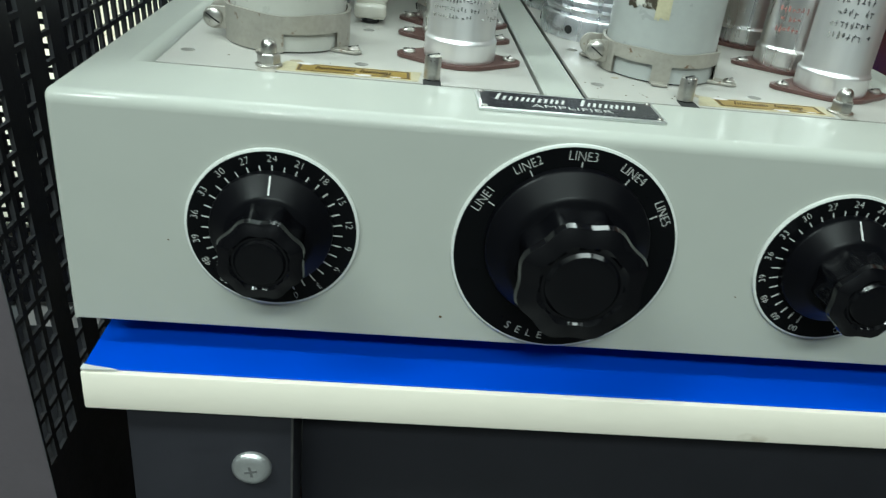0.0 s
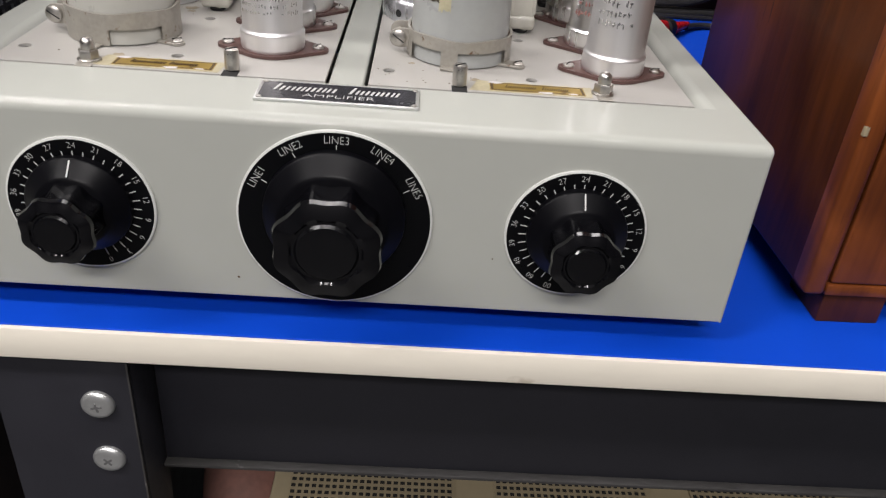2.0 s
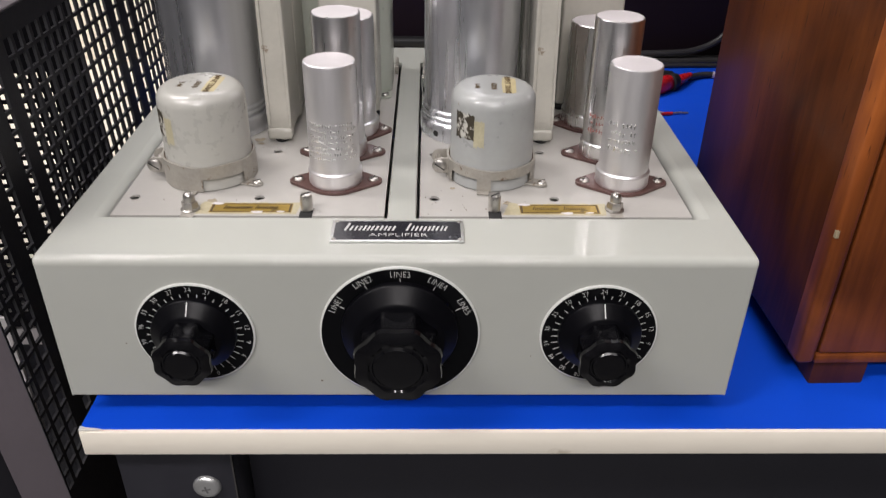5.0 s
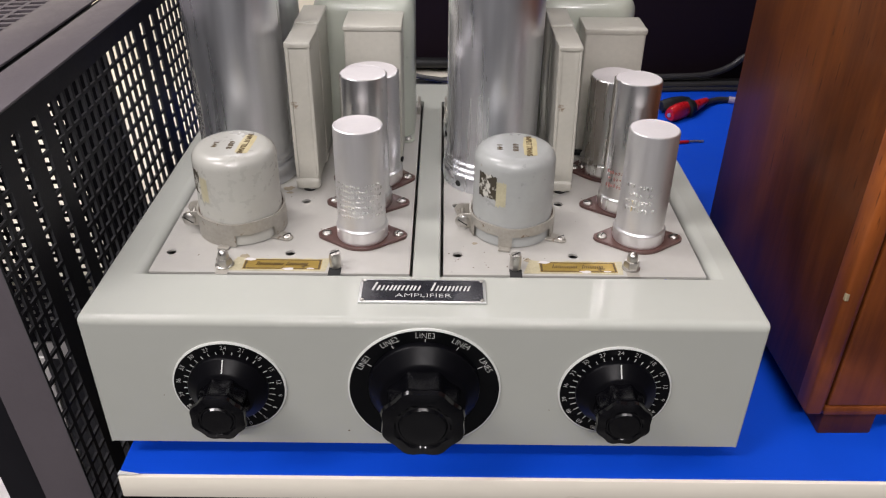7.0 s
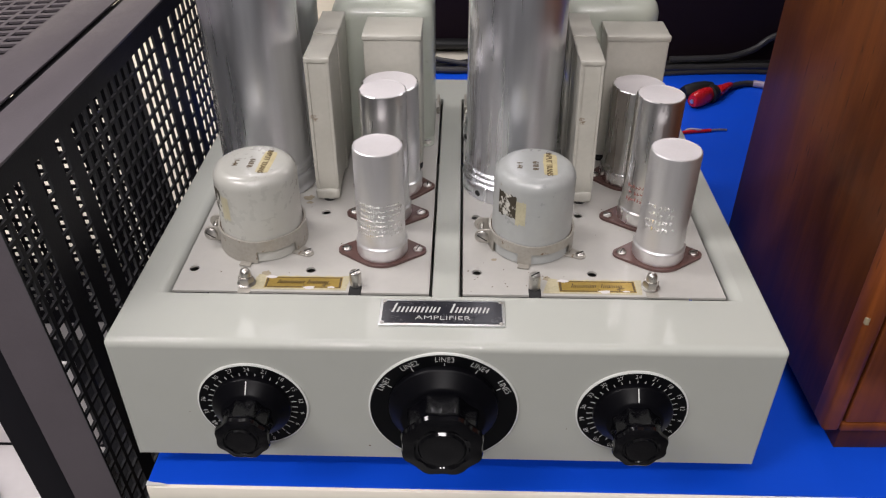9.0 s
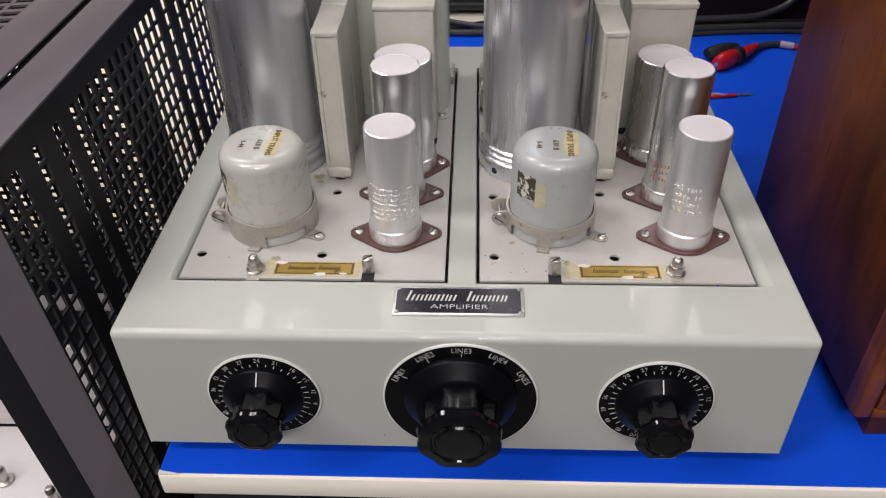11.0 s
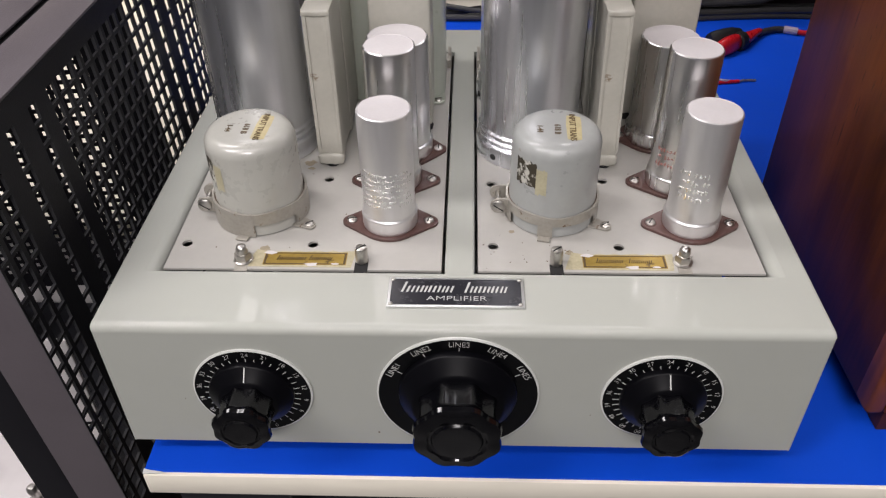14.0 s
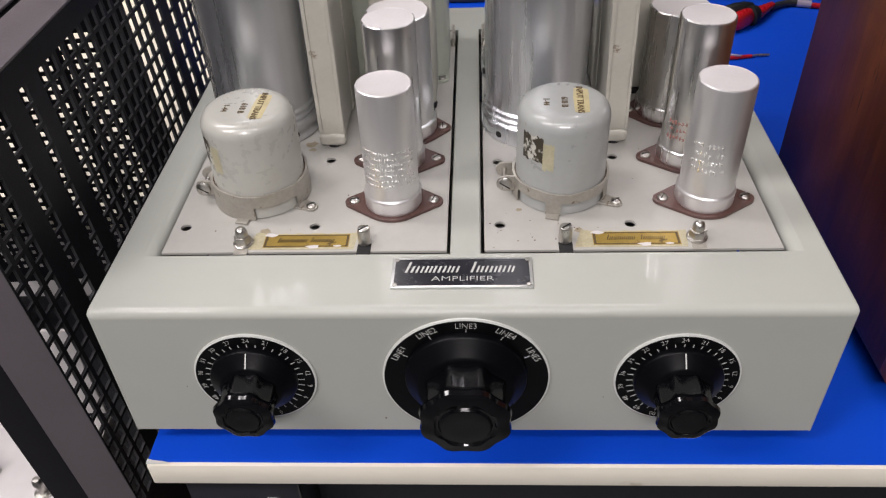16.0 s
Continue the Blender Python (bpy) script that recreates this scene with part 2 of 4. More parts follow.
def base(name, at, rot=(0, 0, 0)):
    """An empty at a thing's base."""
    ob = new(name)
    ob.empty_display_size = 0.02
    ob.matrix_basis = pose(*at, *rot)
    WHERE[ob] = Vector((0, 0, 0)) if any(rot) else Vector(at)
    return ob


def part(name, bm, mat, parent=None, label="", at=(0, 0, 0), sharp=35, turn=None):
    """Links a bmesh, built about the point at, as one mesh object under a thing or a part."""
    me = bpy.data.meshes.new(name)
    if turn is not None:
        bm.transform(turn)
    bmesh.ops.recalc_face_normals(bm, faces=bm.faces)
    flat = bm.faces.layers.int.get("flat")
    smooth = [not (flat and f[flat]) for f in bm.faces]
    bm.to_mesh(me)
    bm.free()
    me.polygons.foreach_set("use_smooth", smooth)
    me.set_sharp_from_angle(angle=radians(sharp))
    for m in (mat if isinstance(mat, (list, tuple)) else (mat,)):
        me.materials.append(m)
    return place(name, me, parent, label, at)


def dented(bm, amount, seed, cut=3):
    """Splits the long edges and pushes the points about a little, for bent and knocked sheet."""
    rng = random.Random(seed)
    long = [e for e in bm.edges if e.calc_length() > 0.006]
    bmesh.ops.subdivide_edges(bm, edges=long, cuts=cut, use_grid_fill=True)
    for v in bm.verts:
        v.co += Vector((rng.uniform(-1, 1), rng.uniform(-1, 1), rng.uniform(-1, 1))) * amount
    flat = bm.faces.layers.int.get("flat")
    for f in bm.faces if flat else ():
        f[flat] = 0
    return bm


def place(name, me, parent=None, label="", at=(0, 0, 0)):
    ob = new(name, me)
    WHERE[ob] = Vector(at)
    ob.location = Vector(at) - (WHERE[parent] if parent else Vector((0, 0, 0)))
    ob.parent = parent
    if label:
        ob["label"] = label
    return ob


def box(x0, x1, y0, y1, z0, z1, bevel=0.0, seg=2, bm=None):
    bm = bm or bmesh.new()
    got = bmesh.ops.create_cube(bm, size=1.0)["verts"]
    for v in got:
        v.co = Vector(((x0 + x1) / 2 + v.co.x * (x1 - x0), (y0 + y1) / 2 + v.co.y * (y1 - y0), (z0 + z1) / 2 + v.co.z * (z1 - z0)))
    if bevel:
        edges = list({e for v in got for e in v.link_edges})
        bmesh.ops.bevel(bm, geom=edges, offset=bevel, segments=seg, profile=0.5, affect="EDGES")
        flat = bm.faces.layers.int.get("flat") or bm.faces.layers.int.new("flat")
        for f in bm.faces:
            f.normal_update()
            f[flat] = int(max(abs(k) for k in f.normal) > 0.9999)
    return bm


def lathe(profile, n=48, lobes=0, depth=0.0, lobed=(), wavy=(), bm=None, at=(0, 0, 0), ring=lambda a: 1.0):
    """Turns (radius, height) pairs about z. lobed: which of them are fluted."""
    bm = bm or bmesh.new()
    rings = []
    for k, (r, z) in enumerate(profile):
        if r <= 1e-6:
            rings.append([bm.verts.new((at[0], at[1], at[2] + z))])
            continue
        row = []
        for i in range(n):
            a = 2 * math.pi * i / n
            q = r * ring(a)
            if k in lobed:
                part_turn = 2 * math.pi / lobes
                off = (a + part_turn / 2) % part_turn - part_turn / 2
                flat = math.cos(part_turn / 2) / math.cos(off)
                q = r * min(flat - depth * math.cos(off * lobes / 2) ** 2, 0.982)
            if k in wavy:
                q = r * (1 - 0.072 * (0.5 + 0.5 * math.cos(lobes * a)))
            row.append(bm.verts.new((at[0] + q * math.cos(a), at[1] + q * math.sin(a), at[2] + z)))
        rings.append(row)
    for a, b in zip(rings, rings[1:]):
        if len(a) == 1 and len(b) == 1:
            continue
        for i in range(n):
            j = (i + 1) % n
            if len(a) == 1:
                bm.faces.new((a[0], b[j], b[i]))
            elif len(b) == 1:
                bm.faces.new((a[i], a[j], b[0]))
            else:
                bm.faces.new((a[i], a[j], b[j], b[i]))
    return bm


def disc(r, z0, z1, n=40, bevel=0.0, bm=None, at=(0, 0, 0)):
    p = [(0, z0), (r, z0), (r, z1 - bevel), (r - bevel, z1), (0, z1)] if bevel else [(0, z0), (r, z0), (r, z1), (0, z1)]
    return lathe(p, n, bm=bm, at=at)


def prism(points, z0, z1, bevel=0.0, bm=None):
    """An outline in x and y, drawn up from z0 to z1."""
    bm = bm or bmesh.new()
    low = [bm.verts.new((x, y, z0)) for x, y in points]
    top = [bm.verts.new((x, y, z1)) for x, y in points]
    n = len(points)
    bm.faces.new(low[::-1])
    lid = bm.faces.new(top)
    for i in range(n):
        bm.faces.new((low[i], low[(i + 1) % n], top[(i + 1) % n], top[i]))
    if bevel:
        bmesh.ops.bevel(bm, geom=list(lid.edges), offset=bevel, segments=2, profile=0.5, affect="EDGES")
    return bm


def rounded(w, d, r, seg=8):
    """A rectangle's outline with round corners, about its middle."""
    pts = []
    for cx, cy, a0 in ((w / 2 - r, d / 2 - r, 0), (-w / 2 + r, d / 2 - r, 90), (-w / 2 + r, -d / 2 + r, 180), (w / 2 - r, -d / 2 + r, 270)):
        for i in range(seg + 1):
            a = radians(a0 + 90 * i / seg)
            pts.append((cx + r * math.cos(a), cy + r * math.sin(a)))
    return pts


def dome(outline, z0, z1, r, steps=7, bm=None):
    """An outline drawn up, with a round shoulder at the top."""
    bm = bm or bmesh.new()
    big = max(abs(x) for x, _ in outline), max(abs(y) for _, y in outline)
    levels = [(z0, 0.0)] + [(z1 - r + r * math.sin(radians(90 * i / steps)), r - r * math.cos(radians(90 * i / steps))) for i in range(steps + 1)]
    rings = []
    for z, inset in levels:
        sx, sy = (big[0] - inset) / big[0], (big[1] - inset) / big[1]
        rings.append([bm.verts.new((x * sx, y * sy, z)) for x, y in outline])
    n = len(outline)
    for a, b in zip(rings, rings[1:]):
        for i in range(n):
            bm.faces.new((a[i], a[(i + 1) % n], b[(i + 1) % n], b[i]))
    bm.faces.new(rings[-1])
    bm.faces.new(rings[0][::-1])
    return bm


def sweep(points, r, n=10, bm=None):
    """A round cord through points, smoothed."""
    bm = bm or bmesh.new()
    P = [Vector(p) for p in points]
    fine = []
    for i in range(len(P) - 1):
        p0, p1, p2, p3 = P[max(i - 1, 0)], P[i], P[i + 1], P[min(i + 2, len(P) - 1)]
        for k in range(8):
            t = k / 8
            fine.append(0.5 * ((2 * p1) + (p2 - p0) * t + (2 * p0 - 5 * p1 + 4 * p2 - p3) * t * t + (3 * p1 - p0 - 3 * p2 + p3) * t ** 3))
    fine.append(P[-1])
    rings = []
    for i, p in enumerate(fine):
        d = (fine[min(i + 1, len(fine) - 1)] - fine[max(i - 1, 0)]).normalized()
        u = d.cross(Vector((0, 0, 1)))
        u = u.normalized() if u.length > 1e-4 else Vector((1, 0, 0))
        v = d.cross(u)
        rings.append([bm.verts.new(p + r * (math.cos(a) * u + math.sin(a) * v)) for a in (2 * math.pi * k / n for k in range(n))])
    for a, b in zip(rings, rings[1:]):
        for i in range(n):
            bm.faces.new((a[i], a[(i + 1) % n], b[(i + 1) % n], b[i]))
    bm.faces.new(rings[0][::-1])
    bm.faces.new(rings[-1])
    return bm


def letters(text, size, thick=0.0002, shear=0.0, wide=1.0, thin=-0.018):
    """A line of writing about its middle, in x and y."""
    cu = bpy.data.curves.new("writing", "FONT")
    cu.body, cu.size, cu.align_x, cu.align_y, cu.extrude, cu.resolution_u, cu.shear, cu.offset = text, size, "CENTER", "CENTER", thick, 3, shear, thin * size
    tmp = new("writing", cu)
    me = bpy.data.meshes.new_from_object(tmp.evaluated_get(bpy.context.evaluated_depsgraph_get()))
    bpy.data.objects.remove(tmp)
    bm = bmesh.new()
    bm.from_mesh(me)
    bpy.data.meshes.remove(me)
    if wide != 1:
        bm.transform(Matrix.Diagonal((wide, 1, 1, 1)))
    return bm


def join(target, other, m=None):
    if m is not None:
        other.transform(m)
    me = bpy.data.meshes.new("joined")
    other.to_mesh(me)
    other.free()
    target.from_mesh(me)
    bpy.data.meshes.remove(me)
    return target


def perforated(columns, rows, hw, hh, thick, u0, u1, v0, v1):
    """A sheet in u and v, lying at w 0 to -thick, with oblong holes at each column and row centre; plain up to its edges."""
    us = sorted({u0, u1, *[c + s * hw / 2 for c in columns for s in (-1, 1)]})
    vs = sorted({v0, v1, *[r + s * hh / 2 for r in rows for s in (-1, 1)]})
    bm = bmesh.new()
    front = {(i, j): bm.verts.new((u, v, 0)) for i, u in enumerate(us) for j, v in enumerate(vs)}
    back = {(i, j): bm.verts.new((u, v, -thick)) for i, u in enumerate(us) for j, v in enumerate(vs)}

    def hole(i, j):
        if not (0 <= i < len(us) - 1 and 0 <= j < len(vs) - 1):
            return True
        cu, cv = (us[i] + us[i + 1]) / 2, (vs[j] + vs[j + 1]) / 2
        return any(abs(cu - c) < hw / 4 for c in columns) and any(abs(cv - r) < hh / 4 for r in rows)
    for i in range(len(us) - 1):
        for j in range(len(vs) - 1):
            if hole(i, j):
                continue
            a, b, c, d = (i, j), (i + 1, j), (i + 1, j + 1), (i, j + 1)
            bm.faces.new([front[k] for k in (a, b, c, d)])
            bm.faces.new([back[k] for k in (d, c, b, a)])
            for (p, q), (di, dj) in (((a, b), (0, -1)), ((b, c), (1, 0)), ((c, d), (0, 1)), ((d, a), (-1, 0))):
                if hole(i + di, j + dj):
                    bm.faces.new((front[q], front[p], back[p], back[q])).material_index = 1
    loose = [v for v in bm.verts if not v.link_faces]
    bmesh.ops.delete(bm, geom=loose, context="VERTS")
    return bm


FACE = pose(0, 0, 0, 90)  # turns what is drawn in x and y, facing up, to face the front

# ---- the room ----
TOP = 0.794      # the mat's upper side


def structure(name, bm, mat, label):
    return tagged(part(name, bm, mat, None, label), label, "", "", "structure")


structure("floor", box(-3.0, 3.0, -3.0, 3.6, -0.1, 0.0), FLOOR, "dark grey vinyl floor of the room")
structure("ceiling", box(-3.0, 3.0, -3.0, 3.6, 2.7, 2.8), CEIL, "white board ceiling")
structure("wall_north", box(-3.0, 3.0, 3.6, 3.7, -0.1, 2.8), WALLPAINT, "off-white painted wall behind the bench")
# these three walls are unseen, added dark so black parts reflect little
structure("wall_south", box(-3.0, 3.0, -3.1, -3.0, -0.1, 2.8), DARKWALL, "unseen dark wall that keeps reflections low")
structure("wall_west", box(-3.1, -3.0, -3.1, 3.7, -0.1, 2.8), DARKWALL, "unseen dark wall that keeps reflections low")
structure("wall_east", box(3.0, 3.1, -3.1, 3.7, -0.1, 2.8), DARKWALL, "unseen dark wall that keeps reflections low")


def ceiling_light(x, y, power, length, width):
    ob = base("ceiling_light", (x, y, 2.7))
    tagged(ob, "unseen white ceiling batten with a bright opal diffuser", "ceiling light", "ceiling lights")
    part("housing", box(-length / 2 - 0.03, length / 2 + 0.03, -width / 2 - 0.02, width / 2 + 0.02, -0.06, 0, 0.01), CEIL, ob, at=(x, y, 2.7))
    part("diffuser", box(-length / 2, length / 2, -width / 2, width / 2, -0.066, -0.0602, 0.002), TUBE, ob, "opal diffuser", at=(x, y, 2.7))
    data = bpy.data.lights.new("panel_light", "AREA")
    data.shape, data.size, data.size_y, data.energy, data.color = "RECTANGLE", length, width, power, (1.0, 0.985, 0.95)
    lamp = new("panel_light", data)
    lamp.matrix_basis = pose(0, 0, -0.070)
    lamp.parent = ob


for row in LIGHTS:
    ceiling_light(*row)

# ---- the bench ----
bench = tagged(base("workbench", (-0.18, 0.0, 0.0)), "black steel-framed workbench with a cream-edged top", "workbench")
part("worktop", box(-0.180, 1.45, -0.012, 0.74, 0.7755, 0.7930, 0.0012), EDGE, bench, "cream laminated board")
legs = []
for x0, y0 in ((-0.167, -0.004), (1.33, -0.004), (-0.167, 0.70), (1.33, 0.70)):
    bm = box(x0, x0 + 0.067, y0, y0 + 0.0035, 0.0, 0.7753, 0.0007)
    box(x0 + 0.0635, x0 + 0.067, y0 + 0.0037, y0 + 0.035, 0.0, 0.7753, 0.0007, bm=bm)
    leg = part("leg", bm, BLACKSTEEL, bench, "black angle-steel leg")
    part("worn_edge", box(x0 + 0.0664, x0 + 0.0673, y0 - 0.0003, y0 + 0.0006, 0.0, 0.7753), WORN, leg, "rubbed bright edge")
    legs.append(leg)
for y in (0.028, 0.690):
    bm = box(-0.0995, 1.33, y, y + 0.003, 0.671, 0.7753, 0.0006)
    rail = part("rail", bm, BLACKSTEEL, bench, "black steel apron rail with worn lower edge")
    part("rail_lip", box(-0.0995, 1.33, y - 0.006, y - 0.0002, 0.671, 0.6735, 0.0006), WORN, rail, "scuffed folded lower lip")
part("shelf", box(-0.15, 1.38, 0.04, 0.68, 0.30, 0.318, 0.001), BLACKSTEEL, bench, "black lower shelf")


def pan_screw(x, y, z, r, parent, tilt):
    """A domed cross-head screw that faces the front."""
    h = r * 0.42
    sc = part("screw", lathe([(r, 0), (r, h * 0.25), (r * 0.96, h * 0.5), (r * 0.78, h * 0.82), (r * 0.45, h * 0.97), (0, h)], 36), ZINC, parent, "zinc cross-head screw", at=(x, y, z), turn=FACE)
    bm = box(-r * 0.33, r * 0.33, -r * 0.07, r * 0.07, h * 0.80, h * 1.02)
    box(-r * 0.07, r * 0.07, -r * 0.33, r * 0.33, h * 0.80, h * 1.025, bm=bm)
    part("cross_slot", bm, SLOT, sc, at=(x, y, z), turn=FACE @ pose(0, 0, 0, 0, 0, tilt or 0))
    return sc


pan_screw(-0.117, -0.004, 0.742, 0.0084, legs[0], 12)
pan_screw(-0.1165, -0.004, 0.7045, 0.0084, legs[0], 40)
for z in (0.742, 0.7045):
    pan_screw(1.38, -0.004, z, 0.0084, legs[1], 20)

# The mat, with a lip of the board bared at its corner
mat = part("mat", box(-0.1795, 1.45, -0.0098, 0.642, 0.7931, TOP, 0.0002, 1), BLUE)
tagged(mat, "bright blue vinyl mat covering the bench top", "mat")
sliver = part("peeled_edge", prism([(-0.1795, -0.0118), (-0.172, -0.0116), (-0.166, -0.0112), (-0.170, -0.0102), (-0.176, -0.0094), (-0.1795, -0.0085)], 0.7942, 0.7947), RIM, mat, "white peeled strip of edging")

# ---- the amplifier ----
amp = tagged(base("amplifier", (0, 0.18, TOP)), "grey-green valve amplifier with three black knobs on the blue mat", "amplifier")
X, ZT, ZB, DEPTH = 0.1843, 0.900, 0.8097, 0.358


def chassis():
    """A folded steel tray: round front and side folds, two openings with rolled inner lips, a bar between."""
    bm = bmesh.new()
    R, t, lip = 0.0046, 0.0015, 0.0066

    def strip(profile, u0, u1, along):
        """Draws a profile of (across, z) along x or y."""
        a = [bm.verts.new((p, u0, z) if along == "y" else (u0, p, z)) for p, z in profile]
        b = [bm.verts.new((p, u1, z) if along == "y" else (u1, p, z)) for p, z in profile]
        for i in range(len(a) - 1):
            bm.faces.new((a[i], a[i + 1], b[i + 1], b[i]))
        return a, b

    def arc(cx, cz, r, a0, a1, n=6):
        return [(cx + r * math.cos(radians(a0 + (a1 - a0) * i / n)), cz + r * math.sin(radians(a0 + (a1 - a0) * i / n))) for i in range(n + 1)]
    y_open0, y_open1, x_l, x_r = 0.0425, 0.313, -0.1622, 0.1652
    r = 0.0016
    # front: from the lower edge over the round fold to the openings
    front = [(0.004, ZB), (0.0006, ZB), (0, ZB + 0.0006)] + [(R - R * math.cos(radians(a)), ZT - R + R * math.sin(radians(a))) for a in range(0, 91, 10)] + [(y_open0, ZT), (y_open0, ZT - 0.004)]
    strip(front, -X + r, X - r, "x")
    back = [(y_open1, ZT - 0.004), (y_open1, ZT), (DEPTH - 0.003, ZT), (DEPTH, ZT - 0.003), (DEPTH, ZB)]
    strip(back, -X + r, X - r, "x")
    # sides, with small round top folds and lips rolled down into the openings
    for s, inner in ((-1, x_l), (1, x_r)):
        side = [(s * X, ZB), (s * X, ZT - r)] + [(s * (X - r + r * math.cos(radians(a))), ZT - r + r * math.sin(radians(a))) for a in range(15, 91, 15)]
        strip(side, R, DEPTH - 0.002, "y")
        roll = [(s * (X - r), ZT), (inner + s * lip, ZT)] + [(inner + s * lip - s * lip * math.sin(radians(a)), ZT - lip + lip * math.cos(radians(a))) for a in range(15, 91, 15)] + [(inner, ZT - 0.014)]
        strip(roll, y_open0 - 0.0001, y_open1 + 0.0001, "y")
        # corner fold of the front
        prev = None
        for k in range(0, 91, 15):
            f, z = r - r * math.cos(radians(90 - k)), None
            x = s * (X - r + r * math.sin(radians(k)))
            yy = r - r * math.cos(radians(k))
            col = [bm.verts.new((x, yy, ZB)), bm.verts.new((x, yy, ZT - R))]
            for a in range(15, 91, 15):
                yb = R - R * math.cos(radians(a))
                zb = ZT - R + R * math.sin(radians(a))
                drop = (r - r * math.cos(radians(k))) * (a / 90)
                col.append(bm.verts.new((x, max(yy, yb), zb - drop)))
            if prev:
                for i in range(len(col) - 1):
                    bm.faces.new((prev[i], prev[i + 1], col[i + 1], col[i]))
            prev = col
    # bar between the openings
    bar = [(-0.0078, ZT - 0.012), (-0.0078, ZT - 0.0006), (-0.0072, ZT), (0.0075, ZT), (0.0081, ZT - 0.0006), (0.0081, ZT - 0.012)]
    strip(bar, y_open0 - 0.0001, y_open1 + 0.0001, "y")
    # floor of the tray
    box(-X + 0.004, X - 0.004, 0.004, DEPTH - 0.004, ZB + 0.002, ZB + 0.004, bm=bm)
    for v in bm.verts:
        v.co -= Vector((0, 0.18, ZB))
    bmesh.ops.remove_doubles(bm, verts=bm.verts, dist=0.00005)
    ob = part("chassis", bm, PAINT, amp, "glossy grey-green enamelled steel tray", at=(0, 0.18, ZB))
    for p in ob.data.polygons:  # the flat sheets stay flat beside the folds
        p.use_smooth = max(abs(k) for k in p.normal) < 0.9999
    return ob


body = chassis()
for x in (-0.145, 0.145):
    for y in (0.05, 0.31):
        part("foot", lathe([(0, 0), (0.0085, 0), (0.010, 0.0025), (0.0115, 0.0155), (0, 0.0157)], 24), RUBBER, amp, "black rubber foot", at=(x, y, TOP))


def deck(x0, x1, holes):
    """A sheet panel with round bolt holes through it, their lips a little sunk."""
    xc, yc, thick = (x0 + x1) / 2, 0.178, 0.0014
    bm = bmesh.new()
    y0, y1 = 0.0456 - yc, 0.3115 - yc
    loops = [[(x0 - xc, y0), (x1 - xc, y0), (x1 - xc, y1), (x0 - xc, y1)]]
    for x, y in holes:
        loops.append([(x - xc + 0.0029 * math.cos(a), y - yc + 0.0029 * math.sin(a)) for a in (2 * math.pi * k / 24 for k in range(24))])
    rim = []
    for pts in loops:
        ring = [bm.verts.new((x, y, 0)) for x, y in pts]
        rim += [bm.edges.new((ring[k], ring[(k + 1) % len(ring)])) for k in range(len(ring))]
    bmesh.ops.triangle_fill(bm, use_beauty=True, edges=rim, normal=(0, 0, 1))
    walls = bmesh.ops.extrude_edge_only(bm, edges=rim)
    for v in walls["geom"]:
        if isinstance(v, bmesh.types.BMVert):
            v.co.z -= thick
    return part("deck_plate", bm, DECK, amp, "cream-grey painted steel deck plate", at=(xc, yc, ZT - 0.0004))


deck_left = deck(-0.1602, -0.0097, ((-0.153, 0.067), (-0.082, 0.067), (-0.082, 0.132)))
deck_right = deck(0.0100, 0.1622, ((0.0185, 0.067), (0.0878, 0.067), (0.0868, 0.132), (0.0185, 0.128)))
for x, d in ((-0.0112, deck_left), (0.0115, deck_right)):
    part("end_tab", box(x - 0.0012, x + 0.0012, 0.285, 0.310, ZT - 0.0003, ZT + 0.006, 0.0004), CLAMP, amp, "tarnished upright tab", at=(0, 0, 0))


def specks(x0, x1, y0, y1, count, seed):
    """Flecks of old dirt on a deck plate."""
    rng = random.Random(seed)
    bm = bmesh.new()
    for _ in range(count):
        r = rng.uniform(0.0002, 0.0006)
        cx, cy = rng.uniform(x0, x1), rng.uniform(y0, y1)
        prism([(cx + r * rng.uniform(0.7, 1.2) * math.cos(a), cy + r * rng.uniform(0.7, 1.2) * math.sin(a)) for a in (math.pi * k / 3 for k in range(6))], 0.00002, 0.00012, bm=bm)
    return bm


for d, spread in ((deck_right, (0.012, 0.062, 0.047, 0.076, 18, 2)), (deck_left, (-0.150, -0.060, 0.060, 0.150, 14, 3)), (deck_right, (0.015, 0.150, 0.060, 0.160, 14, 4))):
    dirt = part("dirt", specks(*spread), GOLDINK, d, "flecks of dirt", at=(0, 0, ZT - 0.0004))
    dirt["kind"] = "stuff"


def blot(r, seed, thick=0.00008):
    """A thin stain with an uneven outline."""
    rng = random.Random(seed)
    return prism([(r * rng.uniform(0.6, 1.25) * math.cos(a), r * rng.uniform(0.5, 1.1) * math.sin(a)) for a in (2 * math.pi * k / 14 for k in range(14))], 0.00002, thick)


for d, x, y, r, seed in ((deck_left, -0.0965, 0.1500, 0.0042, 1), (deck_left, -0.0950, 0.1440, 0.0022, 2), (deck_left, -0.1080, 0.0630, 0.0030, 3), (deck_right, 0.0600, 0.0620, 0.0026, 4), (deck_right, 0.0290, 0.0800, 0.0018, 5)):
    part("stain", blot(r, seed), STAIN, d, "brownish stain", at=(x, y, ZT - 0.0004))
for x, z, r, seed in ((-0.0437, 0.8205, 0.0006, 6), (-0.1465, 0.8465, 0.0004, 7), (0.0710, 0.8380, 0.0004, 8)):
    part("speck", blot(r, seed), GOLDINK, body, "dark speck in the enamel", at=(x, -0.0001, z), turn=FACE)


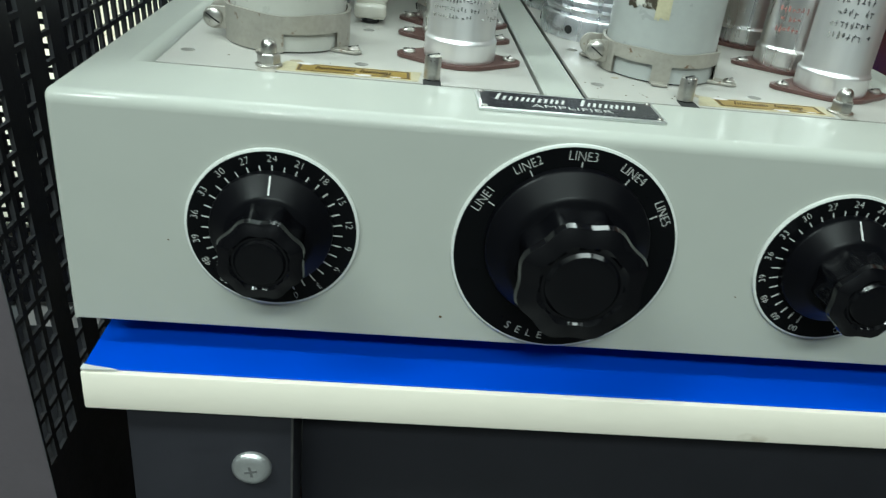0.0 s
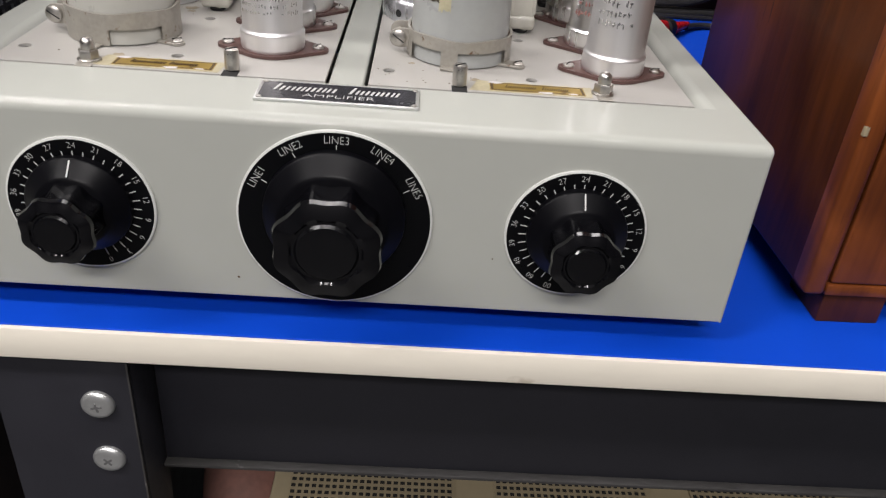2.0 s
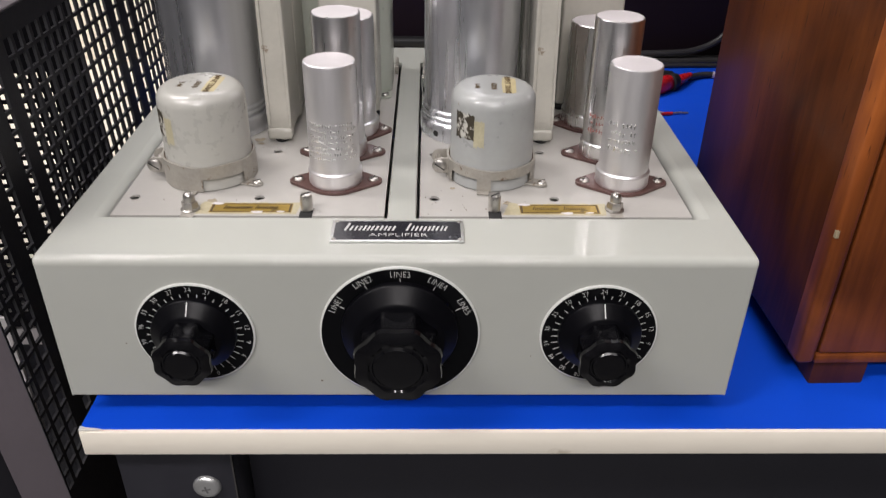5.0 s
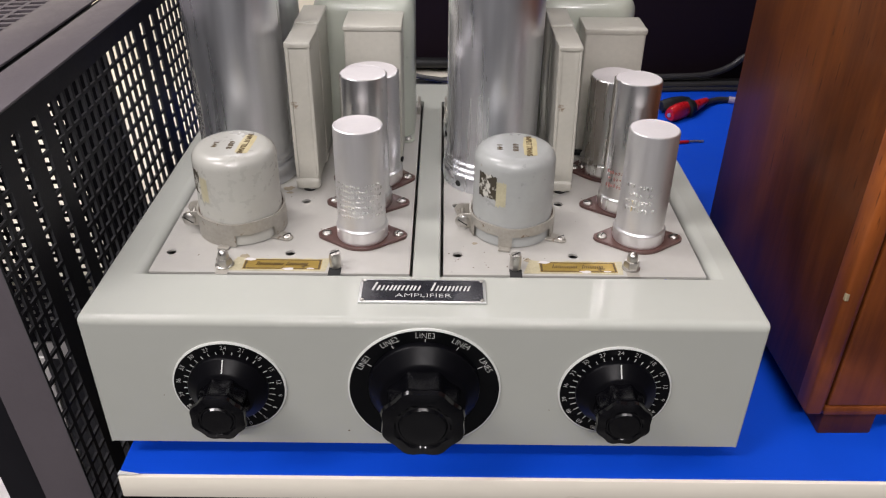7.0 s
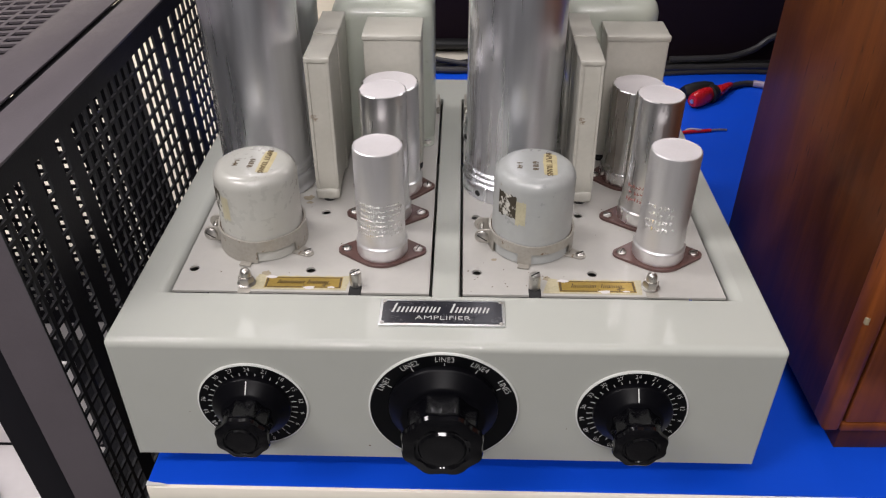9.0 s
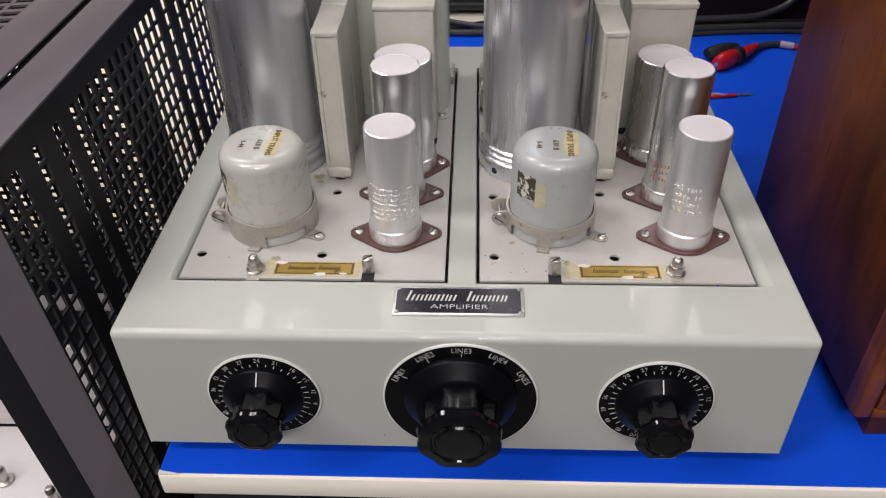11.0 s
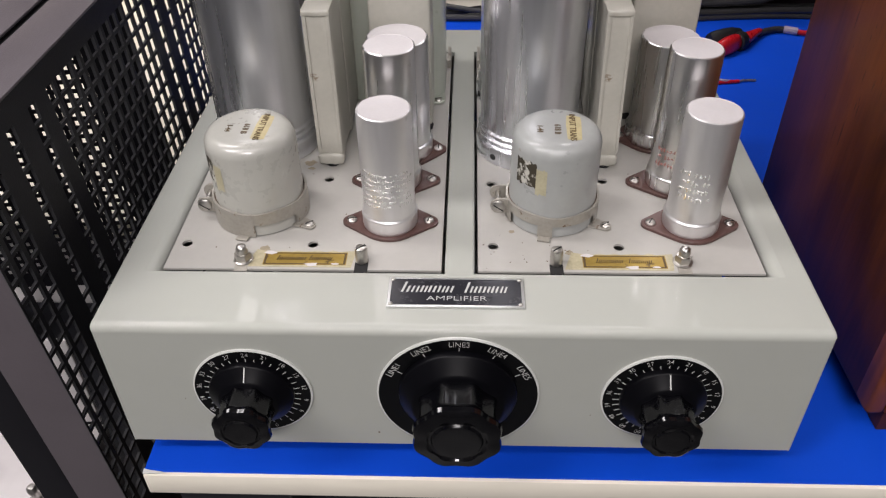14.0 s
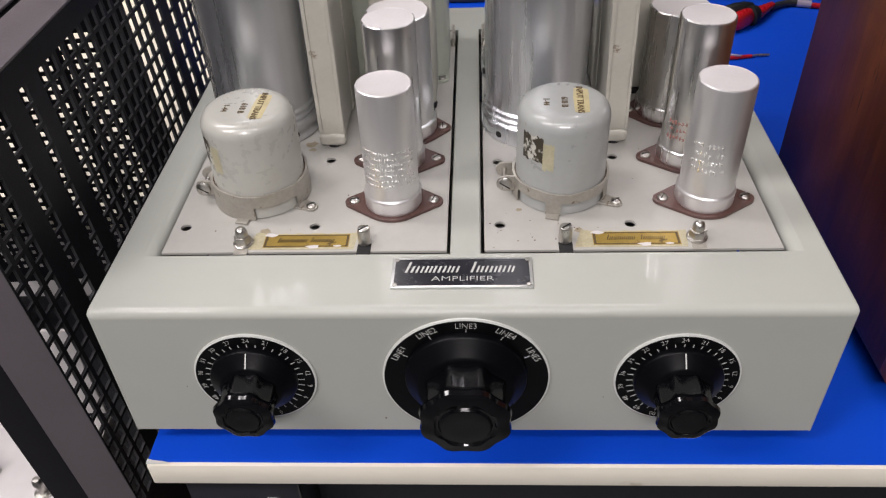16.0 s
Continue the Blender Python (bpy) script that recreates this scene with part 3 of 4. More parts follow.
def slot_screw(x, y, z, r, parent, spin=30, h=0.0018):
    sc = part("screw", lathe([(r, 0), (r, h * 0.4), (r * 0.8, h * 0.8), (r * 0.4, h), (0, h)], 24), STEEL, parent, "round-head screw", at=(x, y, z))
    part("slot", box(-r * 0.9, r * 0.9, -r * 0.10, r * 0.10, h * 0.86, h * 1.03), DARKHOLE, sc, at=(x, y, z), turn=pose(0, 0, 0, 0, 0, spin))
    return sc


def wafer_outline(half, r, rc):
    """A long diamond with a round middle and round ends."""
    pts = []
    d = half
    lean = math.acos((r - rc) / d)
    for i in range(13):
        a = -lean + 2 * lean * i / 12
        pts.append((d + rc * math.cos(a), rc * math.sin(a)))
    for i in range(13):
        a = lean + (math.pi - 2 * lean) * i / 12
        pts.append((r * math.cos(a), r * math.sin(a)))
    for i in range(13):
        a = math.pi - lean + 2 * lean * i / 12
        pts.append((-d + rc * math.cos(a), rc * math.sin(a)))
    for i in range(13):
        a = math.pi + lean + (math.pi - 2 * lean) * i / 12
        pts.append((r * math.cos(a), r * math.sin(a)))
    return pts


def stamping(radius, z0, rows, a0, a1, seed, size=1.0):
    """Rows of raised strokes on a can's side, too worn to read."""
    rng = random.Random(seed)
    bm = bmesh.new()
    for k in range(rows):
        z = z0 - k * 0.0034 * size
        a = a0 + rng.uniform(0, 4)
        stop = a1 - rng.uniform(0, 14)
        while a < stop:
            if rng.random() > 0.12:
                for _ in range(2 if size == 1 else 3):
                    w, h = (0.00030 * size, size * rng.uniform(0.0010, 0.0019)) if rng.random() < 0.6 else (size * rng.uniform(0.0007, 0.0012), 0.00030 * size)
                    b = box(-w / 2, w / 2, -0.00030, 0.00005, -h / 2, h / 2)
                    q = radians(a + size * rng.uniform(-1.2, 1.2))
                    join(bm, b, Matrix.Translation((radius * math.sin(q), -radius * math.cos(q), z + size * rng.uniform(-0.0006, 0.0006))) @ pose(0, 0, 0, 0, 0, math.degrees(q)))
            a += 5.6 * size
    return bm


def capacitor(x, y, top, stamp=None, spin=25, kind="stamp", r=0.0146, metal=ALU):
    """An aluminium can with a rolled foot, on a fibre wafer with two screws."""
    z0 = ZT - 0.0003
    ob = part("capacitor", lathe([(r * 1.045, 0.0017), (r * 1.072, 0.0025), (r * 1.076, 0.0034), (r * 1.076, 0.0088), (r * 1.084, 0.0094), (r * 1.084, 0.0101), (r * 1.062, 0.0108), (r * 1.020, 0.0113), (r * 1.008, 0.0119), (r, 0.0126), (r, top - z0 - 0.0013), (r * 0.985, top - z0 - 0.0004), (r * 0.94, top - z0)], 56), metal, amp, "aluminium electrolytic capacitor can", at=(x, y, z0))
    part("lid", lathe([(r * 0.94, 0), (r * 0.93, -0.0002), (0, -0.00025)], 56), ALUTOP, ob, "matt aluminium top", at=(x, y, top))
    part("wafer", prism(wafer_outline(max(0.0222, r + 0.0050), r * 1.075 + 0.0024, 0.0052), 0.0, 0.0016, 0.0003), WAFER, ob, "brown fibre mounting wafer", at=(x, y, z0 + 0.0001))
    for s in (-1, 1):
        slot_screw(x + s * max(0.0222, r + 0.0050), y, z0 + 0.0017, 0.0029, ob, spin * s + 40)
    if stamp:
        a0, a1, rows, zz, size = stamp
        part("stamp", stamping(r + 0.00003, zz, rows, a0, a1, int(x * 1000), size), STAMP if kind == "stamp" else INK, ob, "embossed worn lettering" if kind == "stamp" else "faded red stamped lettering", at=(x, y, z0))
    return ob


capacitor(-0.0402, 0.0875, 0.9745, (-62, 66, 7, 0.0415, 1.0), 30, metal=ALUSATIN)
capacitor(-0.0402, 0.1300, 0.9900, None, 10)
capacitor(-0.0388, 0.1660, 0.9790, None, 50, r=0.0185)
capacitor(0.1305, 0.0873, 0.9740, (-60, 10, 4, 0.0425, 1.45), -20, metal=ALUSATIN)
capacitor(0.1280, 0.1300, 0.9885, (-64, -8, 3, 0.030, 1.4), 15, "ink")
capacitor(0.1270, 0.1840, 0.9710, None, 40, r=0.0178)


def input_transformer(x, y, r, torn, rim, windows, paint, label):
    """A round-shouldered pot in a clamp band with three ears. windows: where the band is cut away below."""
    z0, top = ZT - 0.0003, 0.9565
    h = top - z0
    prof = [(r + 0.0007, 0.0006), (r + 0.0007, 0.0055), (r + 0.0004, 0.0068), (r, 0.024), (r, h - 0.008)] + [(r - 0.008 + 0.008 * math.cos(radians(a)), h - 0.008 + 0.008 * math.sin(radians(a))) for a in range(15, 90, 15)] + [(r - 0.009, h), (0, h)]
    ob = part("input_transformer", lathe(prof, 64), paint, amp, label, at=(x, y, z0))
    rc, th = r + 0.0022, 0.0013
    bm = bmesh.new()
    n = 120
    for i in range(n):
        a, b = 2 * math.pi * i / n, 2 * math.pi * (i + 1) / n
        deg = math.degrees(a)
        low = 0.0082 if any(lo <= deg < hi for lo, hi in windows) else 0.0004
        ring = []
        for q in (a, b):
            for rad in (rc, rc - th):
                for z in (low, rim + 0.0004 * math.sin(5 * q)):
                    ring.append(bm.verts.new((rad * math.cos(q), rad * math.sin(q), z)))
        o0, o1, i0, i1, p0, p1, q0, q1 = ring
        bm.faces.new((o0, p0, p1, o1))
        bm.faces.new((o1, p1, q1, i1))
        bm.faces.new((i0, q0, p0, o0))
        bm.faces.new((i0, i1, q1, q0))
    bmesh.ops.remove_doubles(bm, verts=bm.verts, dist=0.00002)
    band = part("clamp_band", bm, CLAMP, ob, "tarnished steel clamp band", at=(x, y, z0), sharp=50)
    part("rust_line", lathe([(r - 0.0002, rim - 0.0012), (r + 0.0006, rim - 0.0006), (rc - th + 0.0001, rim - 0.0010), (rc - th + 0.0001, rim - 0.0018)], 72), RUST, band, "brown rust along the band's lip", at=(x, y, z0))
    for deg, length in ((-28, 0.0110), (150, 0.0110)):
        ear = bmesh.new()
        pts = [(rc - 0.002, -0.0048), (rc + length * 0.55, -0.0036)] + [(rc + length * 0.62 + 0.0036 * math.cos(radians(a)), 0.0036 * math.sin(radians(a))) for a in range(-80, 81, 16)] + [(rc + length * 0.55, 0.0036), (rc - 0.002, 0.0048)]
        prism(pts, 0.0003, 0.0014, 0.0003, bm=ear)
        part("ear", ear, CLAMP, band, "flat mounting ear", at=(x, y, z0), turn=pose(0, 0, 0, 0, 0, deg))
        q = radians(deg)
        slot_screw(x + (rc + length * 0.62) * math.cos(q), y + (rc + length * 0.62) * math.sin(q), z0 + 0.0014, 0.0027, ob, 35)
    tab = box(-0.0035, 0.0035, -rc - 0.0040, -rc + 0.0006, 0.0003, 0.0013, 0.0002)
    part("tab", tab, CLAMP, band, "bent tab", at=(x, y, z0), turn=pose(0, 0, 0, 0, 0, -12))
    # the pinch ears and their bolt
    ear = [(-rc + 0.003, 0.0036), (-rc - 0.0040, 0.0036)] + [(-rc - 0.0040 + 0.0048 * math.cos(radians(a)), 0.0084 + 0.0048 * math.sin(radians(a))) for a in range(260, 99, -20)] + [(-rc - 0.0040, 0.0132), (-rc + 0.003, 0.0132)]
    for dy in (-0.0066, 0.0072):
        part("pinch_ear", prism(ear, -dy - 0.0006, -dy + 0.0006, 0.0002), CLAMP, band, "round-ended pinch ear", at=(x, y, z0), turn=pose(0, 0, 0, 90))
    bolt_at = (x - rc - 0.0042, y - 0.0032, z0 + 0.0085)
    bolt = part("pinch_bolt", lathe([(0, -0.0064), (0.0028, -0.0063), (0.0039, -0.0056), (0.0041, -0.0046), (0.0015, -0.0042), (0.0015, 0.0108), (0.0034, 0.0110), (0.0034, 0.0140), (0.0015, 0.0142), (0.0015, 0.0165), (0, 0.0167)], 24), STEEL, ob, "clamp bolt with a slotted head", at=bolt_at, turn=pose(0, 0, 0, -90))
    part("slot", box(-0.0034, 0.0034, -0.0003, 0.0003, -0.00655, -0.0058), DARKHOLE, bolt, at=bolt_at, turn=pose(0, 0, 0, -90) @ pose(0, 0, 0, 0, 0, 35))
    # labels on the top, written along the depth, and a torn one on the side
    tape = [(-0.0036, -0.0128), (0.0016, -0.0134), (0.0040, -0.0128), (0.0044, 0.0060), (0.0040, 0.0112), (0.0010, 0.0120), (-0.0034, 0.0124), (-0.0040, 0.0020)]
    part("tape", prism(tape, 0.0, 0.00006), YELLOWTAPE, ob, "yellowed paper tape", at=(x + 0.0082, y - 0.001, top + 0.00003), turn=pose(0, 0, 0, 0, 0, -3))
    for text, dx, dy, s in (("INPUT TRANS", 0.0076, -0.0012, 0.0049), ("618 B", -0.0006, -0.0035, 0.0049), ("1-44", -0.0100, -0.0030, 0.0046)):
        part("writing", letters(text, s, 0.0001, thin=0.004, wide=0.92), GOLDINK, ob, at=(x + dx, y + dy, top + 0.00022), turn=pose(0, 0, 0, 0, 0, -93))
    for a0, a1, z_lo, z_hi, m, nm in ((torn - 17, torn + 15, 0.0305, 0.0460, TORN, "torn dark paper label"), (torn + 14.5, torn + 29, 0.027, 0.043, GLUE, "old glue stain")):
        bm = bmesh.new()
        k = 12
        rng = random.Random(3)
        rows = []
        for i in range(k + 1):
            q = radians(a0 + (a1 - a0) * i / k)
            j0, j1 = rng.uniform(-0.001, 0.001), rng.uniform(-0.0008, 0.0008)
            rows.append([bm.verts.new(((r + 0.00015) * math.cos(q), (r + 0.00015) * math.sin(q), z)) for z in (z_lo + j0, z_hi + j1)])
        for a, b in zip(rows, rows[1:]):
            bm.faces.new((a[0], b[0], b[1], a[1]))
        part("side_label", bm, m, ob, nm, at=(x, y, z0))
    return ob


input_transformer(-0.1165, 0.0995, 0.0250, 211, 0.0158, ((272, 325), (30, 80), (110, 150)), POT, "pale grey painted round transformer pot with yellowed labels")
input_transformer(0.0527, 0.1005, 0.0246, 226, 0.0140, ((206, 248), (264, 326), (30, 80), (110, 150)), POTBLUE, "blue-grey painted round transformer pot with a torn label")


def shield_can(x, y, r, top, hole):
    """A tall valve shield: plain tube with rolled rings over a wider skirt."""
    z0 = ZT - 0.0003
    h = top - z0
    prof = [(r + 0.0026, 0.0002), (r + 0.0028, 0.0105), (r + 0.0020, 0.0118), (r + 0.0006, 0.0125), (r + 0.0016, 0.0138), (r + 0.0018, 0.0152), (r + 0.0004, 0.0165), (r + 0.0013, 0.0178), (r + 0.0012, 0.0192), (r, 0.0205), (r, h * 0.6), (r, h - 0.004), (r - 0.0012, h - 0.001), (r - 0.004, h), (0, h)]
    ob = part("shield_can", lathe(prof, 72), SHIELD, amp, "tall dull aluminium valve shield", at=(x, y, z0))
    for a in hole:
        q = radians(a)
        part("vent_hole", lathe([(0, 0.0006), (0.0019, 0.0005), (0.0024, -0.0002), (0.0030, -0.0004)], 20), DARKHOLE, ob, "dark vent hole", at=(x + (r + 0.0026) * math.cos(q), y + (r + 0.0026) * math.sin(q), z0 + 0.0052), turn=pose(0, 0, 0, 90, 0, a + 90))
    return ob


shield_can(-0.1282, 0.1775, 0.0307, 1.092, (312, 238))
shield_can(0.0428, 0.1745, 0.0307, 1.092, (226, 165, 320))
shield_can(-0.1282, 0.2480, 0.0307, 1.092, (300,))
shield_can(0.0428, 0.2460, 0.0307, 1.092, (200,))


def flat_condenser(x0, x1, lean):
    """Two thin upright boxes back to back, folded lids, on dark feet."""
    z0, top = ZT - 0.0003, 1.0025
    xc = (x0 + x1) / 2
    for y0, y1, t in ((0.146, 0.1865, top), (0.1872, 0.229, top + 0.001)):
        bm = box(x0 - xc, x1 - xc, y0, y1, 0.0065, t - z0, 0.0007, 2)
        for v in bm.verts:
            v.co.x += lean * v.co.z
        ob = part("flat_condenser", dented(bm, 0.00018, int(y0 * 1e4), 4), BLOCKPAINT, amp, "thin grey painted upright condenser box with folded edges", at=(xc, 0, z0))
        for e0, e1 in ((x0 - xc - 0.0003, x0 - xc + 0.0020), (x1 - xc - 0.0016, x1 - xc + 0.0003)):
            seam = box(e0, e1, y0 - 0.0007, y0 + 0.0008, 0.011, t - z0 - 0.001, 0.0004, 2)
            for v in seam.verts:
                v.co.x += lean * v.co.z
            part("folded_seam", dented(seam, 0.00010, int(e0 * 1e5), 5), BLOCKPAINT, ob, at=(xc, 0, z0))
        bm = box(x0 - xc - 0.0010, x1 - xc + 0.0004, y0 - 0.0018, y0 + 0.010, 0.0022, 0.0100, 0.0024, 3)
        part("foot_cap", dented(bm, 0.00035, 5 + int(y0 * 1e4)), BLOCKPAINT, ob, "lumpy folded foot", at=(xc, 0, z0))
        part("pad", lathe([(0, 0), (0.0042, 0.0002), (0.0046, 0.0014), (0.0036, 0.0026), (0, 0.0026)], 20), RUBBER, ob, "black pad", at=(xc, y0 + 0.004, z0 + 0.0002))
        bm = box(x0 - xc - 0.0006, x1 - xc + 0.0006, y0 - 0.0009, y1 + 0.0001, t - z0 - 0.0034, t - z0 + 0.0004, 0.0009, 2)
        for v in bm.verts:
            v.co.x += lean * v.co.z
        part("lid", dented(bm, 0.00022, 9 + int(y0 * 1e4)), BLOCKPAINT, ob, "folded lid with knocked lips", at=(xc, 0, z0))


flat_condenser(-0.0895, -0.0745, 0.0)
flat_condenser(0.0825, 0.0965, -0.02)


def block_condenser(x0, x1, y0, y1, top):
    z0 = ZT - 0.0003
    xc, yc = (x0 + x1) / 2, (y0 + y1) / 2
    w, d, h = x1 - x0, y1 - y0, top - z0
    ob = part("block_condenser", box(-w / 2, w / 2, -d / 2, d / 2, 0.004, h - 0.002, 0.0018, 3), BLOCKPAINT, amp, "grey painted square condenser box", at=(xc, yc, z0))
    part("lid", dented(box(-w / 2 - 0.0007, w / 2 + 0.0007, -d / 2 - 0.0007, d / 2 + 0.0007, h - 0.0042, h, 0.0012, 2), 0.00022, int(w * 1e5)), BLOCKPAINT, ob, "folded lid with a dented lip", at=(xc, yc, z0))
    for s in (-1, 1):
        part("foot", lathe([(0, 0), (0.004, 0.0003), (0.0045, 0.003), (0.003, 0.0042), (0, 0.0042)], 20), RUBBER, ob, "dark foot", at=(xc + s * (w / 2 - 0.004), yc - d / 2 + 0.003, z0))


block_condenser(-0.0585, -0.0200, 0.192, 0.228, 1.0005)
block_condenser(0.1070, 0.1490, 0.2085, 0.238, 0.9955)


def output_transformer(x, y):
    """A tall potted transformer with a round shoulder and lugs."""
    z0, h = ZT - 0.0003, 0.1085
    bm = dome(rounded(0.074, 0.066, 0.016), 0.0004, h, 0.013)
    ob = part("output_transformer", bm, OUTPAINT, amp, "pale grey-green potted output transformer", at=(x, y, z0))
    for sx in (-1, 1):
        pts = [(0.0, -0.0075), (0.006, -0.0075)] + [(0.006 + 0.0052 * math.cos(radians(a)), -0.0023 + 0.0052 * math.sin(radians(a))) for a in range(-90, 1, 15)] + [(0.0112, 0.008), (0.0, 0.008)]
        turn = pose(sx * 0.026, -0.032, 0.0) @ Matrix.Diagonal((sx, 1, 1, 1))
        part("lug", prism(pts, 0.0003, 0.0016, 0.0003), OUTPAINT, ob, "painted mounting lug", at=(x, y, z0), turn=turn)
        slot_screw(x + sx * 0.0325, y - 0.0355, z0 + 0.0016, 0.0026, ob, 20)
    part("top_label", box(-0.006, 0.006, -0.010, 0.010, 0, 0.0003), YELLOWTAPE, ob, "yellowed paper label", at=(x + 0.004, y - 0.014, z0 + h))
    return ob


output_transformer(-0.0500, 0.2665)
output_transformer(0.1130, 0.2750)

# terminal posts along the front of the decks
for x, y, nut in ((-0.1180, 0.0530, True), (-0.0530, 0.0525, False), (0.0520, 0.0525, False), (0.1202, 0.0545, True)):
    z0 = ZT - 0.0003
    if nut:
        ob = part("terminal", lathe([(0.0052, 0), (0.0054, 0.0007), (0.0046, 0.0011), (0.0046, 0.0012), (0, 0.0012)], 28), STEEL, amp, "plated terminal with a washer and domed nut", at=(x, y, z0))
        part("nut", lathe([(0.0045, 0.0012), (0.0046, 0.0044), (0.0041, 0.0052), (0, 0.0052)], 6), STEEL, ob, "hexagon nut", at=(x, y, z0))
        part("cap", lathe([(0.0031, 0.0052), (0.0032, 0.0078), (0.0027, 0.0094), (0.0016, 0.0104), (0, 0.0107)], 20), STEEL, ob, "domed cap", at=(x, y, z0))
    else:
        ob = part("terminal", lathe([(0.0034, 0.0005), (0.0034, 0.0088), (0.0031, 0.0097), (0.0024, 0.0101), (0, 0.0102)], 24), STEEL, amp, "slotted plated terminal screw", at=(x, y, z0))
        part("slot", box(-0.0030, 0.0030, -0.0004, 0.0004, 0.0092, 0.01032), DARKHOLE, ob, at=(x, y, z0), turn=pose(0, 0, 0, 0, 0, 40))
    part("notch", box(-0.0036, 0.0036, -0.0096, -0.001, -0.0002, 0.00012), CLAMP if nut else DARKHOLE, ob, "cut-out in the plate's edge", at=(x, y, z0))


def gold_label(x0, x1):
    """A worn gold foil transfer on its yellowed varnish, with chips gone."""
    xc, w, z0 = (x0 + x1) / 2, x1 - x0, ZT - 0.0004
    rng = random.Random(7)
    pts = [(-w / 2 - 0.010, -0.0070), (w / 2 + 0.0030, -0.0072), (w / 2 + 0.0045, 0.0068)]
    for i in range(14):
        pts.append((w / 2 + 0.003 - (w + 0.012) * (i + 1) / 15, 0.0068 + rng.uniform(-0.0012, 0.0012)))
    ob = part("gold_label", prism(pts, 0.00005, 0.00018), TAPE, amp, "worn gold label with dark border on yellowed varnish", at=(xc, 0.0545, z0))
    part("foil", box(-w / 2, w / 2, -0.0055, 0.0052, 0.00019, 0.0003), GOLD, ob, "gold foil", at=(xc, 0.0545, z0))
    bm = bmesh.new()
    for a, b, c, d in ((-w / 2 + 0.0006, w / 2 - 0.0006, 0.0040, 0.0047), (-w / 2 + 0.0006, w / 2 - 0.0006, -0.0050, -0.0043), (-w / 2 + 0.0004, -w / 2 + 0.0016, -0.0048, 0.0045), (w / 2 - 0.0016, w / 2 - 0.0004, -0.0048, 0.0045)):
        box(a, b, c, d, 0.00031, 0.00036, bm=bm)
    part("border", bm, GOLDINK, ob, "dark printed border", at=(xc, 0.0545, z0))
    brand_bars(-w * 0.34, w * 0.34, 0.0004, 0.0036, 0.0003, GOLDINK, ob, (xc, 0.0545, z0 + 0.00036), 5, True)
    bm = bmesh.new()
    for cx, cy, s in ((0.004, -0.0052, 0.0036), (-w / 2 + 0.003, 0.0048, 0.0034), (w / 2 - 0.006, -0.0046, 0.0018)):
        chip = [(cx + s * (1 + 0.35 * rng.uniform(-1, 1)) * math.cos(a), cy + 0.4 * s * (1 + 0.35 * rng.uniform(-1, 1)) * math.sin(a)) for a in (2 * math.pi * k / 9 for k in range(9))]
        prism(chip, 0.0003, 0.00042, bm=bm)
    part("chips", bm, PALE, ob, "bare chips", at=(xc, 0.0545, z0))


def brand_bars(x0, x1, y, h, thick, mat, parent, at, seed, small=False):
    """Two bands of plain slanted strokes, as wide and high as a maker's script."""
    rng = random.Random(seed)
    bm = bmesh.new()
    lo, st = y - h / 2, h * 0.125
    for a, b in ((x0, x0 + (x1 - x0) * 0.52), (x0 + (x1 - x0) * 0.57, x1)):
        x, first = a, True
        while x < b - h * 0.3:
            hh = h if first else h * rng.choice((0.58, 0.60, 0.62))
            w = st * (1.2 if first else rng.uniform(0.9, 1.15))
            prism([(x, lo), (x + w, lo), (x + w + 0.28 * hh, lo + hh), (x + 0.28 * hh, lo + hh)], 0, thick, bm=bm)
            x += w + h * (0.20 if first else rng.uniform(0.13, 0.19))
            first = False
    ob = part("script_band", bm, mat, parent, "plain slanted strokes of a maker's script", at=at)
    ob["kind"] = "stuff"
    return ob


gold_label(-0.1070, -0.0615)
gold_label(0.0665, 0.1115)

# nameplate
np_at = (-0.0015, 0.0268, ZT)
plate = part("nameplate", box(-0.0352, 0.0352, -0.0113, 0.0113, 0, 0.0013, 0.0004, 2), ZINC, amp, "bright metal nameplate with a black field", at=np_at)
part("field", box(-0.0336, 0.0336, -0.0097, 0.0097, 0.0012, 0.00145), PLATEBLACK, plate, "black lacquered field", at=np_at)
brand_bars(-0.0285, 0.0290, 0.0035, 0.0078, 0.0002, PRINT, plate, (np_at[0], np_at[1], np_at[2] + 0.00146), 11)
part("writing", letters("AMPLIFIER", 0.0048, 0.00008, wide=1.44, thin=-0.018), PRINT, plate, "white capital lettering", at=(np_at[0] + 0.0005, np_at[1] - 0.0052, np_at[2] + 0.0016))
for sx in (-1, 1):
    for sy in (-1, 1):
        part("rivet", lathe([(0.0013, 0), (0.0012, 0.0005), (0.0006, 0.0008), (0, 0.0008)], 16), STEEL, plate, "small rivet", at=(np_at[0] + sx * 0.0330, np_at[1] + sy * 0.0092, np_at[2] + 0.0012))


def dial(x, z, r, name):
    ob = part(name, lathe([(0, 0), (r, 0), (r, 0.0009), (r - 0.0006, 0.0013), (r - 0.0010, 0.0013)], 96), RIM, amp, "round black dial plate with a white rim", at=(x, 0, z), turn=FACE)
    part("face", lathe([(r - 0.00098, 0.0009), (r - 0.00098, 0.00135), (0, 0.00135)], 96), DIAL, ob, "black enamelled dial face", at=(x, 0, z), turn=FACE)
    return ob


def round_place(x, z, r, deg, y=-0.0015):
    """A spot on a dial, turned with it: 0 is at the top, clockwise."""
    a = radians(deg)
    return pose(r * math.sin(a), y, r * math.cos(a)) @ pose(0, 0, 0, 0, deg, 0) @ FACE


